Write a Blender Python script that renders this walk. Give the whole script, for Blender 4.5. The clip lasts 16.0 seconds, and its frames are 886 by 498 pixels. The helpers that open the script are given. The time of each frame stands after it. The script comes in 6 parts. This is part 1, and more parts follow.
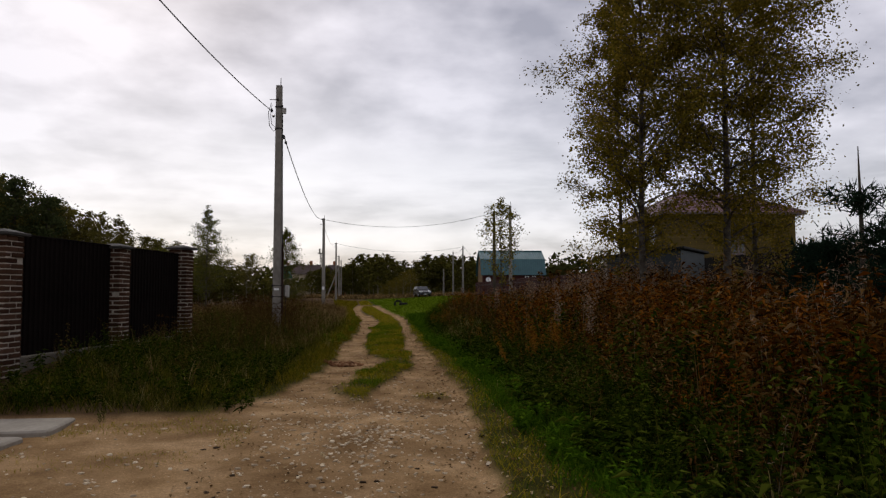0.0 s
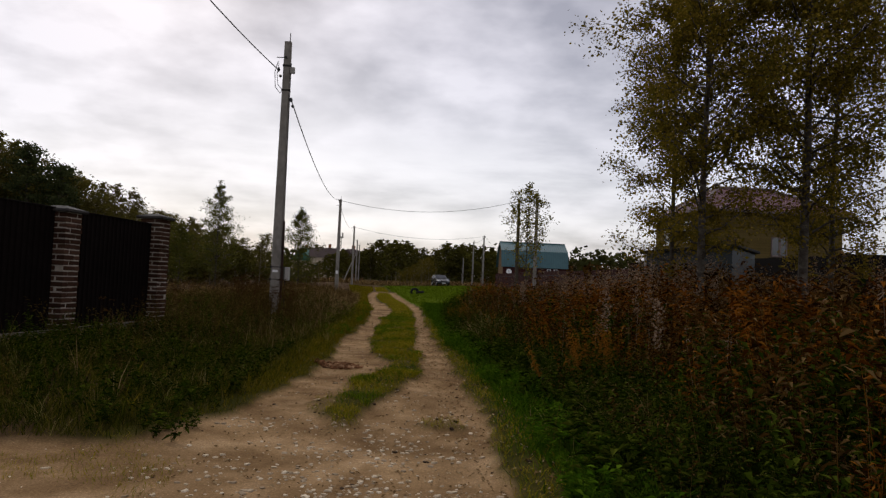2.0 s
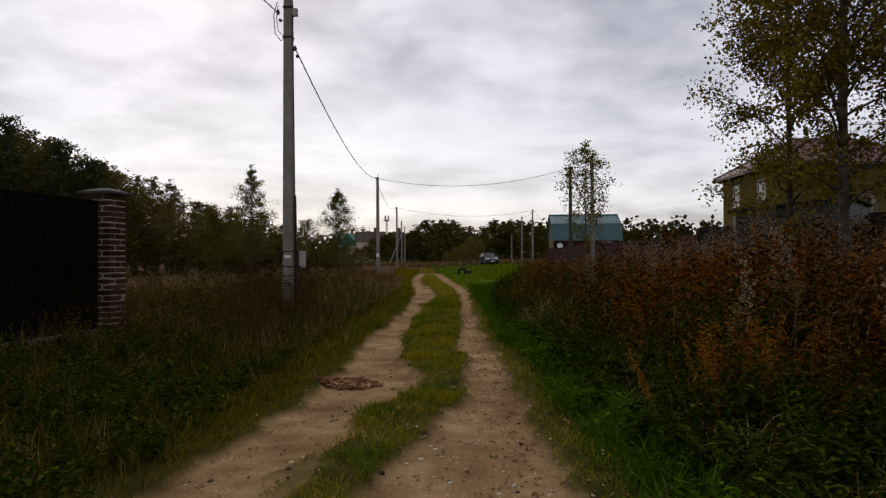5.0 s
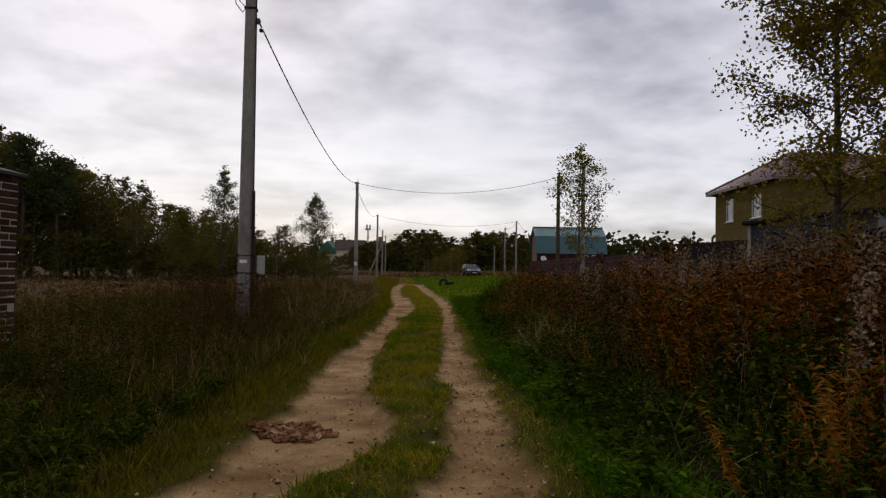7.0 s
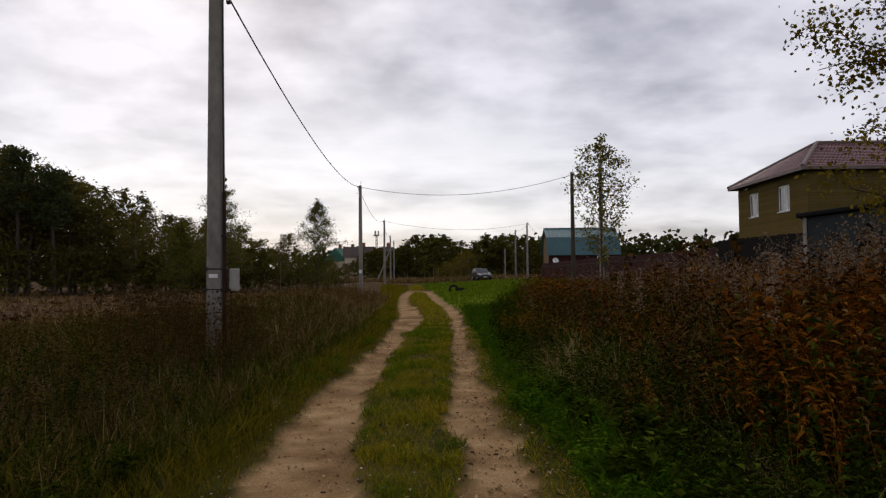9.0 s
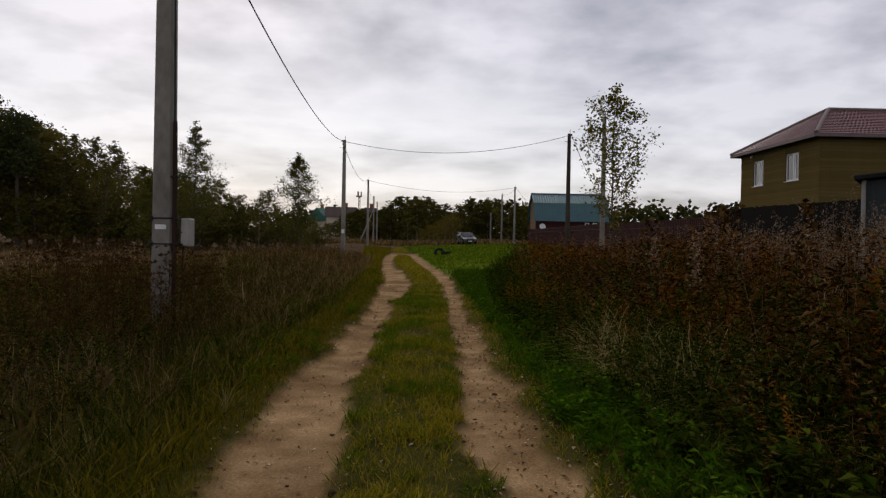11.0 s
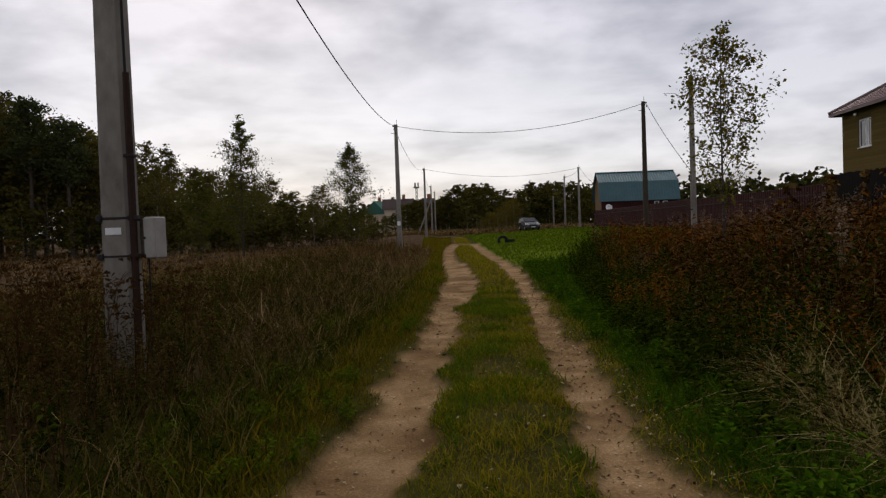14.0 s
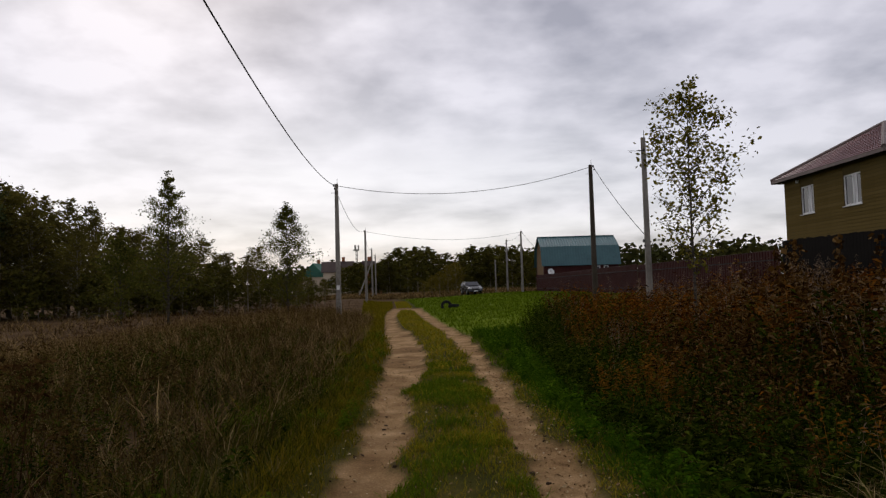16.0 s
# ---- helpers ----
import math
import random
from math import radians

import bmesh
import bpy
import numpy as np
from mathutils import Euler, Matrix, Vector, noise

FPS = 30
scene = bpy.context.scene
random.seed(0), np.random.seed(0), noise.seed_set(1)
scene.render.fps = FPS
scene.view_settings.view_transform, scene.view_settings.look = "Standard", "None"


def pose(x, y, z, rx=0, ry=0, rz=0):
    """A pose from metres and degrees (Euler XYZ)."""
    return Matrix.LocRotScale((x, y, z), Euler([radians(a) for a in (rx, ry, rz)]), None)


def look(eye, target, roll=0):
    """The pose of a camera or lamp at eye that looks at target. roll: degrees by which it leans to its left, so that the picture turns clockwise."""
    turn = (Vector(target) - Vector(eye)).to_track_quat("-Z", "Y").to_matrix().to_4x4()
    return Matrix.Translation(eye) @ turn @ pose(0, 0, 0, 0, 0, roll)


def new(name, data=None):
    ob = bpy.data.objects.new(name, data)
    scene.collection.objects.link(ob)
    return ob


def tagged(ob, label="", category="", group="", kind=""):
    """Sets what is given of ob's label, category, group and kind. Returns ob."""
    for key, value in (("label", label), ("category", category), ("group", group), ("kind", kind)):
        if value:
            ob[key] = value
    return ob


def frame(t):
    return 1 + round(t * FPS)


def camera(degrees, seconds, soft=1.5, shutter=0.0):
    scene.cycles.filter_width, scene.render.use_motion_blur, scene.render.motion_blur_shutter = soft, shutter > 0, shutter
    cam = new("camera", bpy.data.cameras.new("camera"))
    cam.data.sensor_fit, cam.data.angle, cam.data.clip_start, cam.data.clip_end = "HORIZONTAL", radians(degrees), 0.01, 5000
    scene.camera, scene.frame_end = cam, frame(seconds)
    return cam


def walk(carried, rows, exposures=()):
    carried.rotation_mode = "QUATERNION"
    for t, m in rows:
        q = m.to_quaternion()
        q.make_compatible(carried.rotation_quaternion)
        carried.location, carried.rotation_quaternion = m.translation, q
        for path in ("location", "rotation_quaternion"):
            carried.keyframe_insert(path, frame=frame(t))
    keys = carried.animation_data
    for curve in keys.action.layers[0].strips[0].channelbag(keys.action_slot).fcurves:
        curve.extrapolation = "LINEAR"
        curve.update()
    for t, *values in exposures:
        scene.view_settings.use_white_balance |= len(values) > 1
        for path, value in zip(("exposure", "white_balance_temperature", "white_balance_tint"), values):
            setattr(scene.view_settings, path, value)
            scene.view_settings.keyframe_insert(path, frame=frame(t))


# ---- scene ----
cam = camera(62.7, 16.0, 1.3)
PATH = [
    (0, (-0.035, -8.686, 1.37), (0.123, -6.695, 1.49), -0.2),
    (0.5, (-0.01, -7.958, 1.463), (0.11, -5.961, 1.469), 1.7),
    (1, (0.029, -7.374, 1.439), (0.385, -5.406, 1.483), 2.1),
    (1.5, (0.14, -6.779, 1.422), (0.23, -4.781, 1.42), -0.7),
    (2, (0.146, -6.145, 1.409), (0.249, -4.149, 1.498), 2.5),
    (2.5, (0.152, -5.484, 1.418), (0.177, -3.485, 1.448), 1.6),
    (3, (0.23, -4.95, 1.484), (0.144, -2.952, 1.5), 1.7),
    (3.5, (0.269, -4.426, 1.465), (0.39, -2.43, 1.509), 1.9),
    (4, (0.362, -3.871, 1.417), (0.306, -1.873, 1.51), -0.9),
    (4.5, (0.308, -3.297, 1.38), (0.289, -1.298, 1.458), 2.4),
    (4.7, (0.346, -3.018, 1.39), (0.32, -1.019, 1.435), -0.4),
    (6.8, (0.371, -0.708, 1.394), (0.338, 1.292, 1.399), 0.2),
    (7, (0.334, -0.504, 1.37), (0.358, 1.495, 1.43), 0.9),
    (7.5, (0.314, 0.035, 1.405), (0.493, 2.027, 1.364), 1.8),
    (8, (0.358, 0.56, 1.417), (0.414, 2.558, 1.34), 1.1),
    (8.5, (0.404, 1.147, 1.42), (0.441, 3.146, 1.451), 1.7),
    (9, (0.393, 1.726, 1.464), (0.391, 3.725, 1.536), -0.6),
    (9.2, (0.386, 1.951, 1.441), (0.313, 3.949, 1.494), -0.1),
    (11.3, (0.053, 4.258, 1.384), (0.129, 6.257, 1.356), 0.5),
    (11.5, (0.035, 4.466, 1.357), (0.141, 6.463, 1.351), -1.0),
    (12, (0.08, 4.992, 1.362), (0.102, 6.99, 1.288), 0.0),
    (12.5, (0.117, 5.514, 1.31), (0.268, 7.508, 1.252), 0.9),
    (13, (0.085, 6.155, 1.319), (0.018, 8.153, 1.262), -0.5),
    (13.5, (0.028, 6.674, 1.364), (-0.133, 8.667, 1.338), -1.2),
    (14, (-0.106, 7.213, 1.422), (-0.223, 9.209, 1.364), -2.0),
    (14.5, (-0.089, 7.671, 1.453), (-0.283, 9.662, 1.473), -1.4),
    (15, (-0.192, 8.181, 1.442), (-0.133, 10.178, 1.525), 0.8),
    (15.5, (-0.29, 8.581, 1.459), (-0.213, 10.578, 1.535), -0.7),
    (16, (-0.308, 8.977, 1.506), (-0.255, 10.973, 1.616), -1.7),
]
walk(cam, [(t, look(eye, aim, lean)) for t, eye, aim, lean in PATH], [(0.0, 0.04), (0.5, -0.03), (1.5, -0.02), (2.0, 0.04), (2.5, 0.10), (3.0, 0.02), (3.5, -0.06), (4.0, 0.10), (4.5, 0.05), (7.0, -0.02), (8.0, -0.12), (9.0, 0.05), (12.5, -0.10), (16.0, 0.0)])

# ---- light ----
world = bpy.data.worlds.new("overcast_sky")
scene.world = world
world.use_nodes = True


def build_sky():
    nt = world.node_tree
    nt.nodes.clear()
    N, L = nt.nodes.new, nt.links.new
    out, bg = N("ShaderNodeOutputWorld"), N("ShaderNodeBackground")
    tc = N("ShaderNodeTexCoord")
    sky = N("ShaderNodeTexSky")
    sky.sky_type, sky.sun_disc, sky.sun_elevation, sky.sun_rotation = "NISHITA", False, radians(32), radians(-20)
    sep = N("ShaderNodeSeparateXYZ")
    L(tc.outputs["Generated"], sep.inputs[0])
    # cloud layer: directions laid out on a flat deck
    zz = N("ShaderNodeMath"); zz.operation = "MAXIMUM"; zz.inputs[1].default_value = 0.0
    L(sep.outputs["Z"], zz.inputs[0])
    za = N("ShaderNodeMath"); za.operation = "ADD"; za.inputs[1].default_value = 0.24
    L(zz.outputs[0], za.inputs[0])
    dx = N("ShaderNodeMath"); dx.operation = "DIVIDE"
    dy = N("ShaderNodeMath"); dy.operation = "DIVIDE"
    L(sep.outputs["X"], dx.inputs[0]); L(za.outputs[0], dx.inputs[1])
    L(sep.outputs["Y"], dy.inputs[0]); L(za.outputs[0], dy.inputs[1])
    comb = N("ShaderNodeCombineXYZ")
    L(dx.outputs[0], comb.inputs[0]); L(dy.outputs[0], comb.inputs[1])
    n1 = N("ShaderNodeTexNoise"); n1.inputs["Scale"].default_value = 1.5; n1.inputs["Detail"].default_value = 6; n1.inputs["Roughness"].default_value = 0.52; n1.inputs["Distortion"].default_value = 0.1
    n2 = N("ShaderNodeTexNoise"); n2.inputs["Scale"].default_value = 4.2; n2.inputs["Detail"].default_value = 5; n2.inputs["Roughness"].default_value = 0.48
    L(comb.outputs[0], n1.inputs["Vector"]); L(comb.outputs[0], n2.inputs["Vector"])
    mix = N("ShaderNodeMix"); mix.data_type = "FLOAT"; mix.inputs[0].default_value = 0.36
    L(n1.outputs["Fac"], mix.inputs[2]); L(n2.outputs["Fac"], mix.inputs[3])
    ramp = N("ShaderNodeValToRGB")
    e = ramp.color_ramp.elements
    e[0].position, e[0].color = 0.405, (0.345, 0.325, 0.375, 1)
    e[1].position, e[1].color = 0.58, (0.86, 0.815, 0.88, 1)
    L(mix.outputs[0], ramp.inputs[0])
    # brighter gap between the deck and the horizon
    band = N("ShaderNodeValToRGB")
    b = band.color_ramp.elements
    b[0].position, b[0].color = 0.0, (0.0, 0.0, 0.0, 1)
    b[1].position, b[1].color = 1.0, (0.0, 0.0, 0.0, 1)
    for p, v in ((0.035, 0.15), (0.075, 0.80), (0.15, 0.88), (0.22, 0.30), (0.30, 0.05)):
        el = b.new(p); el.color = (v, v, v, 1)
    wob = N("ShaderNodeMath"); wob.operation = "MULTIPLY_ADD"; wob.inputs[1].default_value = 0.09; 
    L(n1.outputs["Fac"], wob.inputs[0])
    zs = N("ShaderNodeMath"); zs.operation = "SUBTRACT"; zs.inputs[1].default_value = 0.045
    L(sep.outputs["Z"], zs.inputs[0]); L(zs.outputs[0], wob.inputs[2])
    L(wob.outputs[0], band.inputs[0])
    # low streaks of cloud cut across the gap, more of them away from its brightest stretch
    flat = N("ShaderNodeMapping"); flat.inputs["Scale"].default_value = (1.5, 1.5, 10)
    L(tc.outputs["Generated"], flat.inputs["Vector"])
    n3 = N("ShaderNodeTexNoise"); n3.inputs["Scale"].default_value = 1.6; n3.inputs["Detail"].default_value = 6; n3.inputs["Roughness"].default_value = 0.55
    L(flat.outputs[0], n3.inputs["Vector"])
    side = N("ShaderNodeMath"); side.operation = "ABSOLUTE"
    off = N("ShaderNodeMath"); off.operation = "SUBTRACT"; off.inputs[1].default_value = 0.04
    L(sep.outputs["X"], off.inputs[0]); L(off.outputs[0], side.inputs[0])
    lean = N("ShaderNodeMath"); lean.operation = "MULTIPLY_ADD"; lean.inputs[1].default_value = 0.42
    L(side.outputs[0], lean.inputs[0]); L(n3.outputs["Fac"], lean.inputs[2])
    cut = N("ShaderNodeMapRange"); cut.inputs["From Min"].default_value = 0.50; cut.inputs["From Max"].default_value = 0.66; cut.inputs["To Min"].default_value = 1.0; cut.inputs["To Max"].default_value = 0.42
    L(lean.outputs[0], cut.inputs["Value"])
    gap = N("ShaderNodeMath"); gap.operation = "MULTIPLY"
    L(band.outputs[0], gap.inputs[0]); L(cut.outputs[0], gap.inputs[1])
    white = N("ShaderNodeMix"); white.data_type = "RGBA"
    L(gap.outputs[0], white.inputs[0]); L(ramp.outputs[0], white.inputs[6]); white.inputs[7].default_value = (0.98, 0.945, 0.985, 1)
    # the blue sky above shows faintly through the deck
    thin = N("ShaderNodeMix"); thin.data_type = "RGBA"; thin.blend_type = "ADD"; thin.inputs[0].default_value = 0.03
    L(white.outputs[2], thin.inputs[6]); L(sky.outputs[0], thin.inputs[7])
    L(thin.outputs[2], bg.inputs[0]); bg.inputs[1].default_value = 0.75
    L(bg.outputs[0], out.inputs[0])


build_sky()
sun = new("sun", bpy.data.lights.new("sun", "SUN"))
sun.data.energy, sun.data.angle, sun.data.color = 0.95, radians(25), (1.0, 0.95, 0.88)
sun.matrix_world = look((0, 0, 50), (6, -22, 28))

# ---- materials ----


def material(name, colors, scale=8.0, rough=0.8, bump=0.2, bump_scale=None, metal=0.0, island=0.0, thin=0.0, stretch=(1, 1, 1), spec=None, per_object=False):
    """Colour from noise at two scales over a ramp; island: how far each loose piece strays along the ramp; thin: share of light let through."""
    m = bpy.data.materials.new(name)
    m.use_nodes = True
    nt = m.node_tree
    N, L = nt.nodes.new, nt.links.new
    p = nt.nodes["Principled BSDF"]
    p.inputs["Roughness"].default_value, p.inputs["Metallic"].default_value = rough, metal
    p.inputs["Specular IOR Level"].default_value = spec if spec is not None else 0.0 if island else 0.08 if rough >= 0.5 else 0.4
    tc, mp = N("ShaderNodeTexCoord"), N("ShaderNodeMapping")
    mp.inputs["Scale"].default_value = stretch
    L(tc.outputs["Object"], mp.inputs["Vector"])
    a, b = N("ShaderNodeTexNoise"), N("ShaderNodeTexNoise")
    a.inputs["Scale"].default_value, a.inputs["Detail"].default_value = scale, 3
    b.inputs["Scale"].default_value, b.inputs["Detail"].default_value = scale * 7.3, 4
    L(mp.outputs[0], a.inputs["Vector"]); L(mp.outputs[0], b.inputs["Vector"])
    mix = N("ShaderNodeMix"); mix.data_type = "FLOAT"; mix.inputs[0].default_value = 0.4
    L(a.outputs["Fac"], mix.inputs[2]); L(b.outputs["Fac"], mix.inputs[3])
    fac = mix.outputs[0]
    if island:
        g = N("ShaderNodeObjectInfo") if per_object else N("ShaderNodeNewGeometry")
        k = N("ShaderNodeMix"); k.data_type = "FLOAT"; k.inputs[0].default_value = island
        L(fac, k.inputs[2]); L(g.outputs["Random" if per_object else "Random Per Island"], k.inputs[3])
        fac = k.outputs[0]
    r = N("ShaderNodeValToRGB")
    els = r.color_ramp.elements
    lo, hi = (0.3, 0.7) if not island else (0.05, 0.95)
    for i, c in enumerate(colors):
        pos = lo + (hi - lo) * i / max(1, len(colors) - 1)
        el = els[i] if i < 2 else els.new(pos)
        el.position, el.color = pos, (*c, 1)
    L(fac, r.inputs[0]); L(r.outputs[0], p.inputs["Base Color"])
    if bump:
        bn = N("ShaderNodeBump"); bn.inputs["Strength"].default_value = bump; bn.inputs["Distance"].default_value = 0.02
        if bump_scale:
            c = N("ShaderNodeTexNoise"); c.inputs["Scale"].default_value = bump_scale; c.inputs["Detail"].default_value = 5
            L(mp.outputs[0], c.inputs["Vector"]); L(c.outputs["Fac"], bn.inputs["Height"])
        else:
            L(b.outputs["Fac"], bn.inputs["Height"])
        L(bn.outputs[0], p.inputs["Normal"])
    if thin:
        t, s = N("ShaderNodeBsdfTranslucent"), N("ShaderNodeMixShader")
        L(r.outputs[0], t.inputs[0]); s.inputs[0].default_value = thin
        L(p.outputs[0], s.inputs[1]); L(t.outputs[0], s.inputs[2])
        L(s.outputs[0], nt.nodes["Material Output"].inputs[0])
    return m


def ground_material():
    """Sandy ruts and gravel where the sheet is worn bare, dark turf soil elsewhere, shade under the right thicket
    painted in.
    """
    m = bpy.data.materials.new("track_and_turf")
    m.use_nodes = True
    nt = m.node_tree
    N, L = nt.nodes.new, nt.links.new
    p = nt.nodes["Principled BSDF"]
    p.inputs["Roughness"].default_value, p.inputs["Specular IOR Level"].default_value = 0.95, 0.01
    tc = N("ShaderNodeTexCoord")

    def noise_ramp(scale, detail, stops):
        n, r = N("ShaderNodeTexNoise"), N("ShaderNodeValToRGB")
        n.inputs["Scale"].default_value, n.inputs["Detail"].default_value, n.inputs["Roughness"].default_value = scale, detail, 0.62
        L(tc.outputs["Object"], n.inputs["Vector"]); L(n.outputs["Fac"], r.inputs[0])
        e = r.color_ramp.elements
        for i, (pos, c) in enumerate(stops):
            el = e[i] if i < 2 else e.new(pos)
            el.position, el.color = pos, (*c, 1)
        return n, r.outputs[0]

    def blend(f, a, b, kind="MIX"):
        x = N("ShaderNodeMix"); x.data_type = "RGBA"; x.blend_type = kind
        L(f, x.inputs[0]) if not isinstance(f, float) else None
        if isinstance(f, float):
            x.inputs[0].default_value = f
        L(a, x.inputs[6]); L(b, x.inputs[7])
        return x.outputs[2]

    _, sand = noise_ramp(1.6, 6, [(0.3, (0.190, 0.115, 0.053)), (0.7, (0.430, 0.292, 0.160)), (0.5, (0.303, 0.195, 0.097))])
    fine, grit = noise_ramp(55, 4, [(0.3, (0.55, 0.53, 0.5)), (0.7, (1.15, 1.15, 1.15))])
    sand = blend(0.8, sand, grit, "MULTIPLY")
    _, rut_tone = noise_ramp(0.7, 5, [(0.36, (0.58, 0.54, 0.50)), (0.62, (1.16, 1.16, 1.16))])
    sand = blend(0.85, sand, rut_tone, "MULTIPLY")
    cell, chip = N("ShaderNodeTexVoronoi"), N("ShaderNodeValToRGB")
    cell.inputs["Scale"].default_value = 42
    L(tc.outputs["Object"], cell.inputs["Vector"]); L(cell.outputs["Distance"], chip.inputs[0])
    chip.color_ramp.elements[0].position, chip.color_ramp.elements[0].color = 0.10, (1.7, 1.65, 1.6, 1)
    chip.color_ramp.elements[1].position, chip.color_ramp.elements[1].color = 0.30, (0.92, 0.92, 0.92, 1)
    sand = blend(0.7, sand, chip.outputs[0], "MULTIPLY")
    _, turf = noise_ramp(2.2, 6, [(0.3, (0.026, 0.026, 0.006)), (0.72, (0.080, 0.064, 0.016)), (0.5, (0.046, 0.044, 0.009))])
    turf = blend(0.7, turf, grit, "MULTIPLY")
    _, field = noise_ramp(0.35, 6, [(0.3, (0.045, 0.026, 0.012)), (0.7, (0.090, 0.058, 0.030))])
    _, lawn = noise_ramp(1.1, 6, [(0.3, (0.070, 0.105, 0.006)), (0.7, (0.135, 0.175, 0.012))])
    # near-black soil tone: shade among the right-hand weeds put into the colour
    _, thicket_shade = noise_ramp(1.4, 6, [(0.3, (0.007, 0.006, 0.003)), (0.7, (0.018, 0.014, 0.007))])
    zone = {}
    for key in ("bare", "lawn", "field", "thicket_shade"):
        a = N("ShaderNodeAttribute"); a.attribute_name = key
        zone[key] = a.outputs["Fac"]
    c = blend(zone["field"], turf, field)
    c = blend(zone["thicket_shade"], c, thicket_shade)
    c = blend(zone["lawn"], c, lawn)
    c = blend(zone["bare"], c, sand)
    L(c, p.inputs["Base Color"])
    bn = N("ShaderNodeBump"); bn.inputs["Strength"].default_value, bn.inputs["Distance"].default_value = 0.5, 0.02
    L(fine.outputs["Fac"], bn.inputs["Height"]); L(bn.outputs[0], p.inputs["Normal"])
    return m


M_ground = ground_material()
M_blade = material("grass_green", [(0.036, 0.038, 0.002), (0.082, 0.078, 0.004), (0.155, 0.115, 0.008), (0.28, 0.180, 0.026)], 0.9, 0.6, 0, island=0.5, thin=0.25)
M_lush = material("grass_lush", [(0.013, 0.034, 0.002), (0.042, 0.094, 0.004), (0.125, 0.195, 0.012)], 0.8, 0.55, 0, island=0.5, thin=0.25)
M_lawn = material("lawn_green", [(0.036, 0.062, 0.003), (0.074, 0.114, 0.005), (0.140, 0.178, 0.011)], 0.5, 0.55, 0, island=0.4, thin=0.25)
M_median = material("grass_trodden", [(0.068, 0.084, 0.004), (0.150, 0.150, 0.006), (0.260, 0.190, 0.014), (0.37, 0.245, 0.036)], 0.8, 0.6, 0, island=0.5, thin=0.2)
M_rank = material("grass_rank", [(0.013, 0.017, 0.002), (0.034, 0.041, 0.003), (0.066, 0.066, 0.007), (0.16, 0.11, 0.028)], 0.7, 0.6, 0, island=0.8, thin=0.25)
M_straw = material("straw", [(0.075, 0.058, 0.014), (0.17, 0.135, 0.042), (0.36, 0.29, 0.12)], 1.0, 0.7, 0, island=0.6, thin=0.2)
M_pale_straw = material("pale_straw", [(0.13, 0.10, 0.03), (0.28, 0.22, 0.08), (0.48, 0.39, 0.18)], 1.0, 0.7, 0, island=0.6, thin=0.2)
M_dry = material("dry_stalk", [(0.024, 0.013, 0.004), (0.085, 0.052, 0.018), (0.165, 0.108, 0.042), (0.34, 0.245, 0.105)], 1.0, 0.8, 0, island=0.8, thin=0.1)
M_umbel = material("seed_head", [(0.026, 0.013, 0.004), (0.075, 0.039, 0.012)], 1.0, 0.9, 0, island=0.6)
M_red = material("fireweed_red", [(0.015, 0.005, 0.001), (0.064, 0.020, 0.002), (0.17, 0.050, 0.005), (0.34, 0.14, 0.018)], 0.55, 0.6, 0, island=0.8, thin=0.22)
M_weed = material("weed_green", [(0.006, 0.011, 0.001), (0.016, 0.028, 0.002), (0.036, 0.052, 0.004), (0.090, 0.105, 0.012)], 0.5, 0.6, 0, island=0.8, thin=0.15)
M_brownweed = material("weed_brown", [(0.008, 0.004, 0.0015), (0.026, 0.012, 0.003), (0.062, 0.029, 0.006), (0.13, 0.066, 0.016), (0.24, 0.155, 0.06)], 0.5, 0.7, 0, island=0.8, thin=0.12)
M_fieldweed = material("weed_field_brown", [(0.018, 0.011, 0.003), (0.055, 0.036, 0.009), (0.108, 0.071, 0.018), (0.20, 0.140, 0.040)], 0.5, 0.7, 0, island=0.7, thin=0.15)
M_fluff = material("seed_fluff", [(0.10, 0.060, 0.036), (0.22, 0.155, 0.10), (0.36, 0.27, 0.185)], 1.0, 0.9, 0, island=0.6, thin=0.3)
M_yellow = material("leaf_yellow", [(0.11, 0.045, 0.006), (0.22, 0.092, 0.012), (0.36, 0.165, 0.022)], 1.0, 0.6, 0, island=0.6, thin=0.3)
M_birch_leaf = material("birch_leaf", [(0.048, 0.046, 0.006), (0.105, 0.084, 0.010), (0.20, 0.140, 0.016), (0.36, 0.24, 0.045)], 0.35, 0.5, 0, island=0.5, thin=0.30)
M_young_leaf = material("young_birch_leaf", [(0.045, 0.048, 0.008), (0.11, 0.100, 0.014), (0.34, 0.26, 0.040)], 0.5, 0.5, 0, island=0.55, thin=0.3)
M_field_leaf = material("field_birch_leaf", [(0.036, 0.044, 0.008), (0.080, 0.085, 0.014), (0.18, 0.155, 0.03)], 0.5, 0.6, 0, island=0.6, thin=0.3)
M_wood_leaf = material("woodland_leaf", [(0.052, 0.046, 0.011), (0.102, 0.088, 0.019), (0.178, 0.130, 0.028)], 0.16, 0.7, 0, island=0.30, thin=0.30)
M_far_leaf = material("far_leaf", [(0.028, 0.034, 0.008), (0.070, 0.066, 0.012), (0.18, 0.115, 0.020)], 0.05, 0.8, 0, island=0.25, thin=0.12)
M_bush_leaf = material("bush_leaf", [(0.060, 0.055, 0.008), (0.125, 0.100, 0.014), (0.24, 0.16, 0.026)], 0.3, 0.7, 0, island=0.45, thin=0.25)
M_pine = material("pine_needles", [(0.006, 0.014, 0.008), (0.016, 0.030, 0.016)], 0.5, 0.7, 0, island=0.5)
M_old_pine = material("old_pine_needles", [(0.020, 0.030, 0.012), (0.045, 0.056, 0.020), (0.075, 0.078, 0.026)], 0.4, 0.7, 0, island=0.5, thin=0.2)
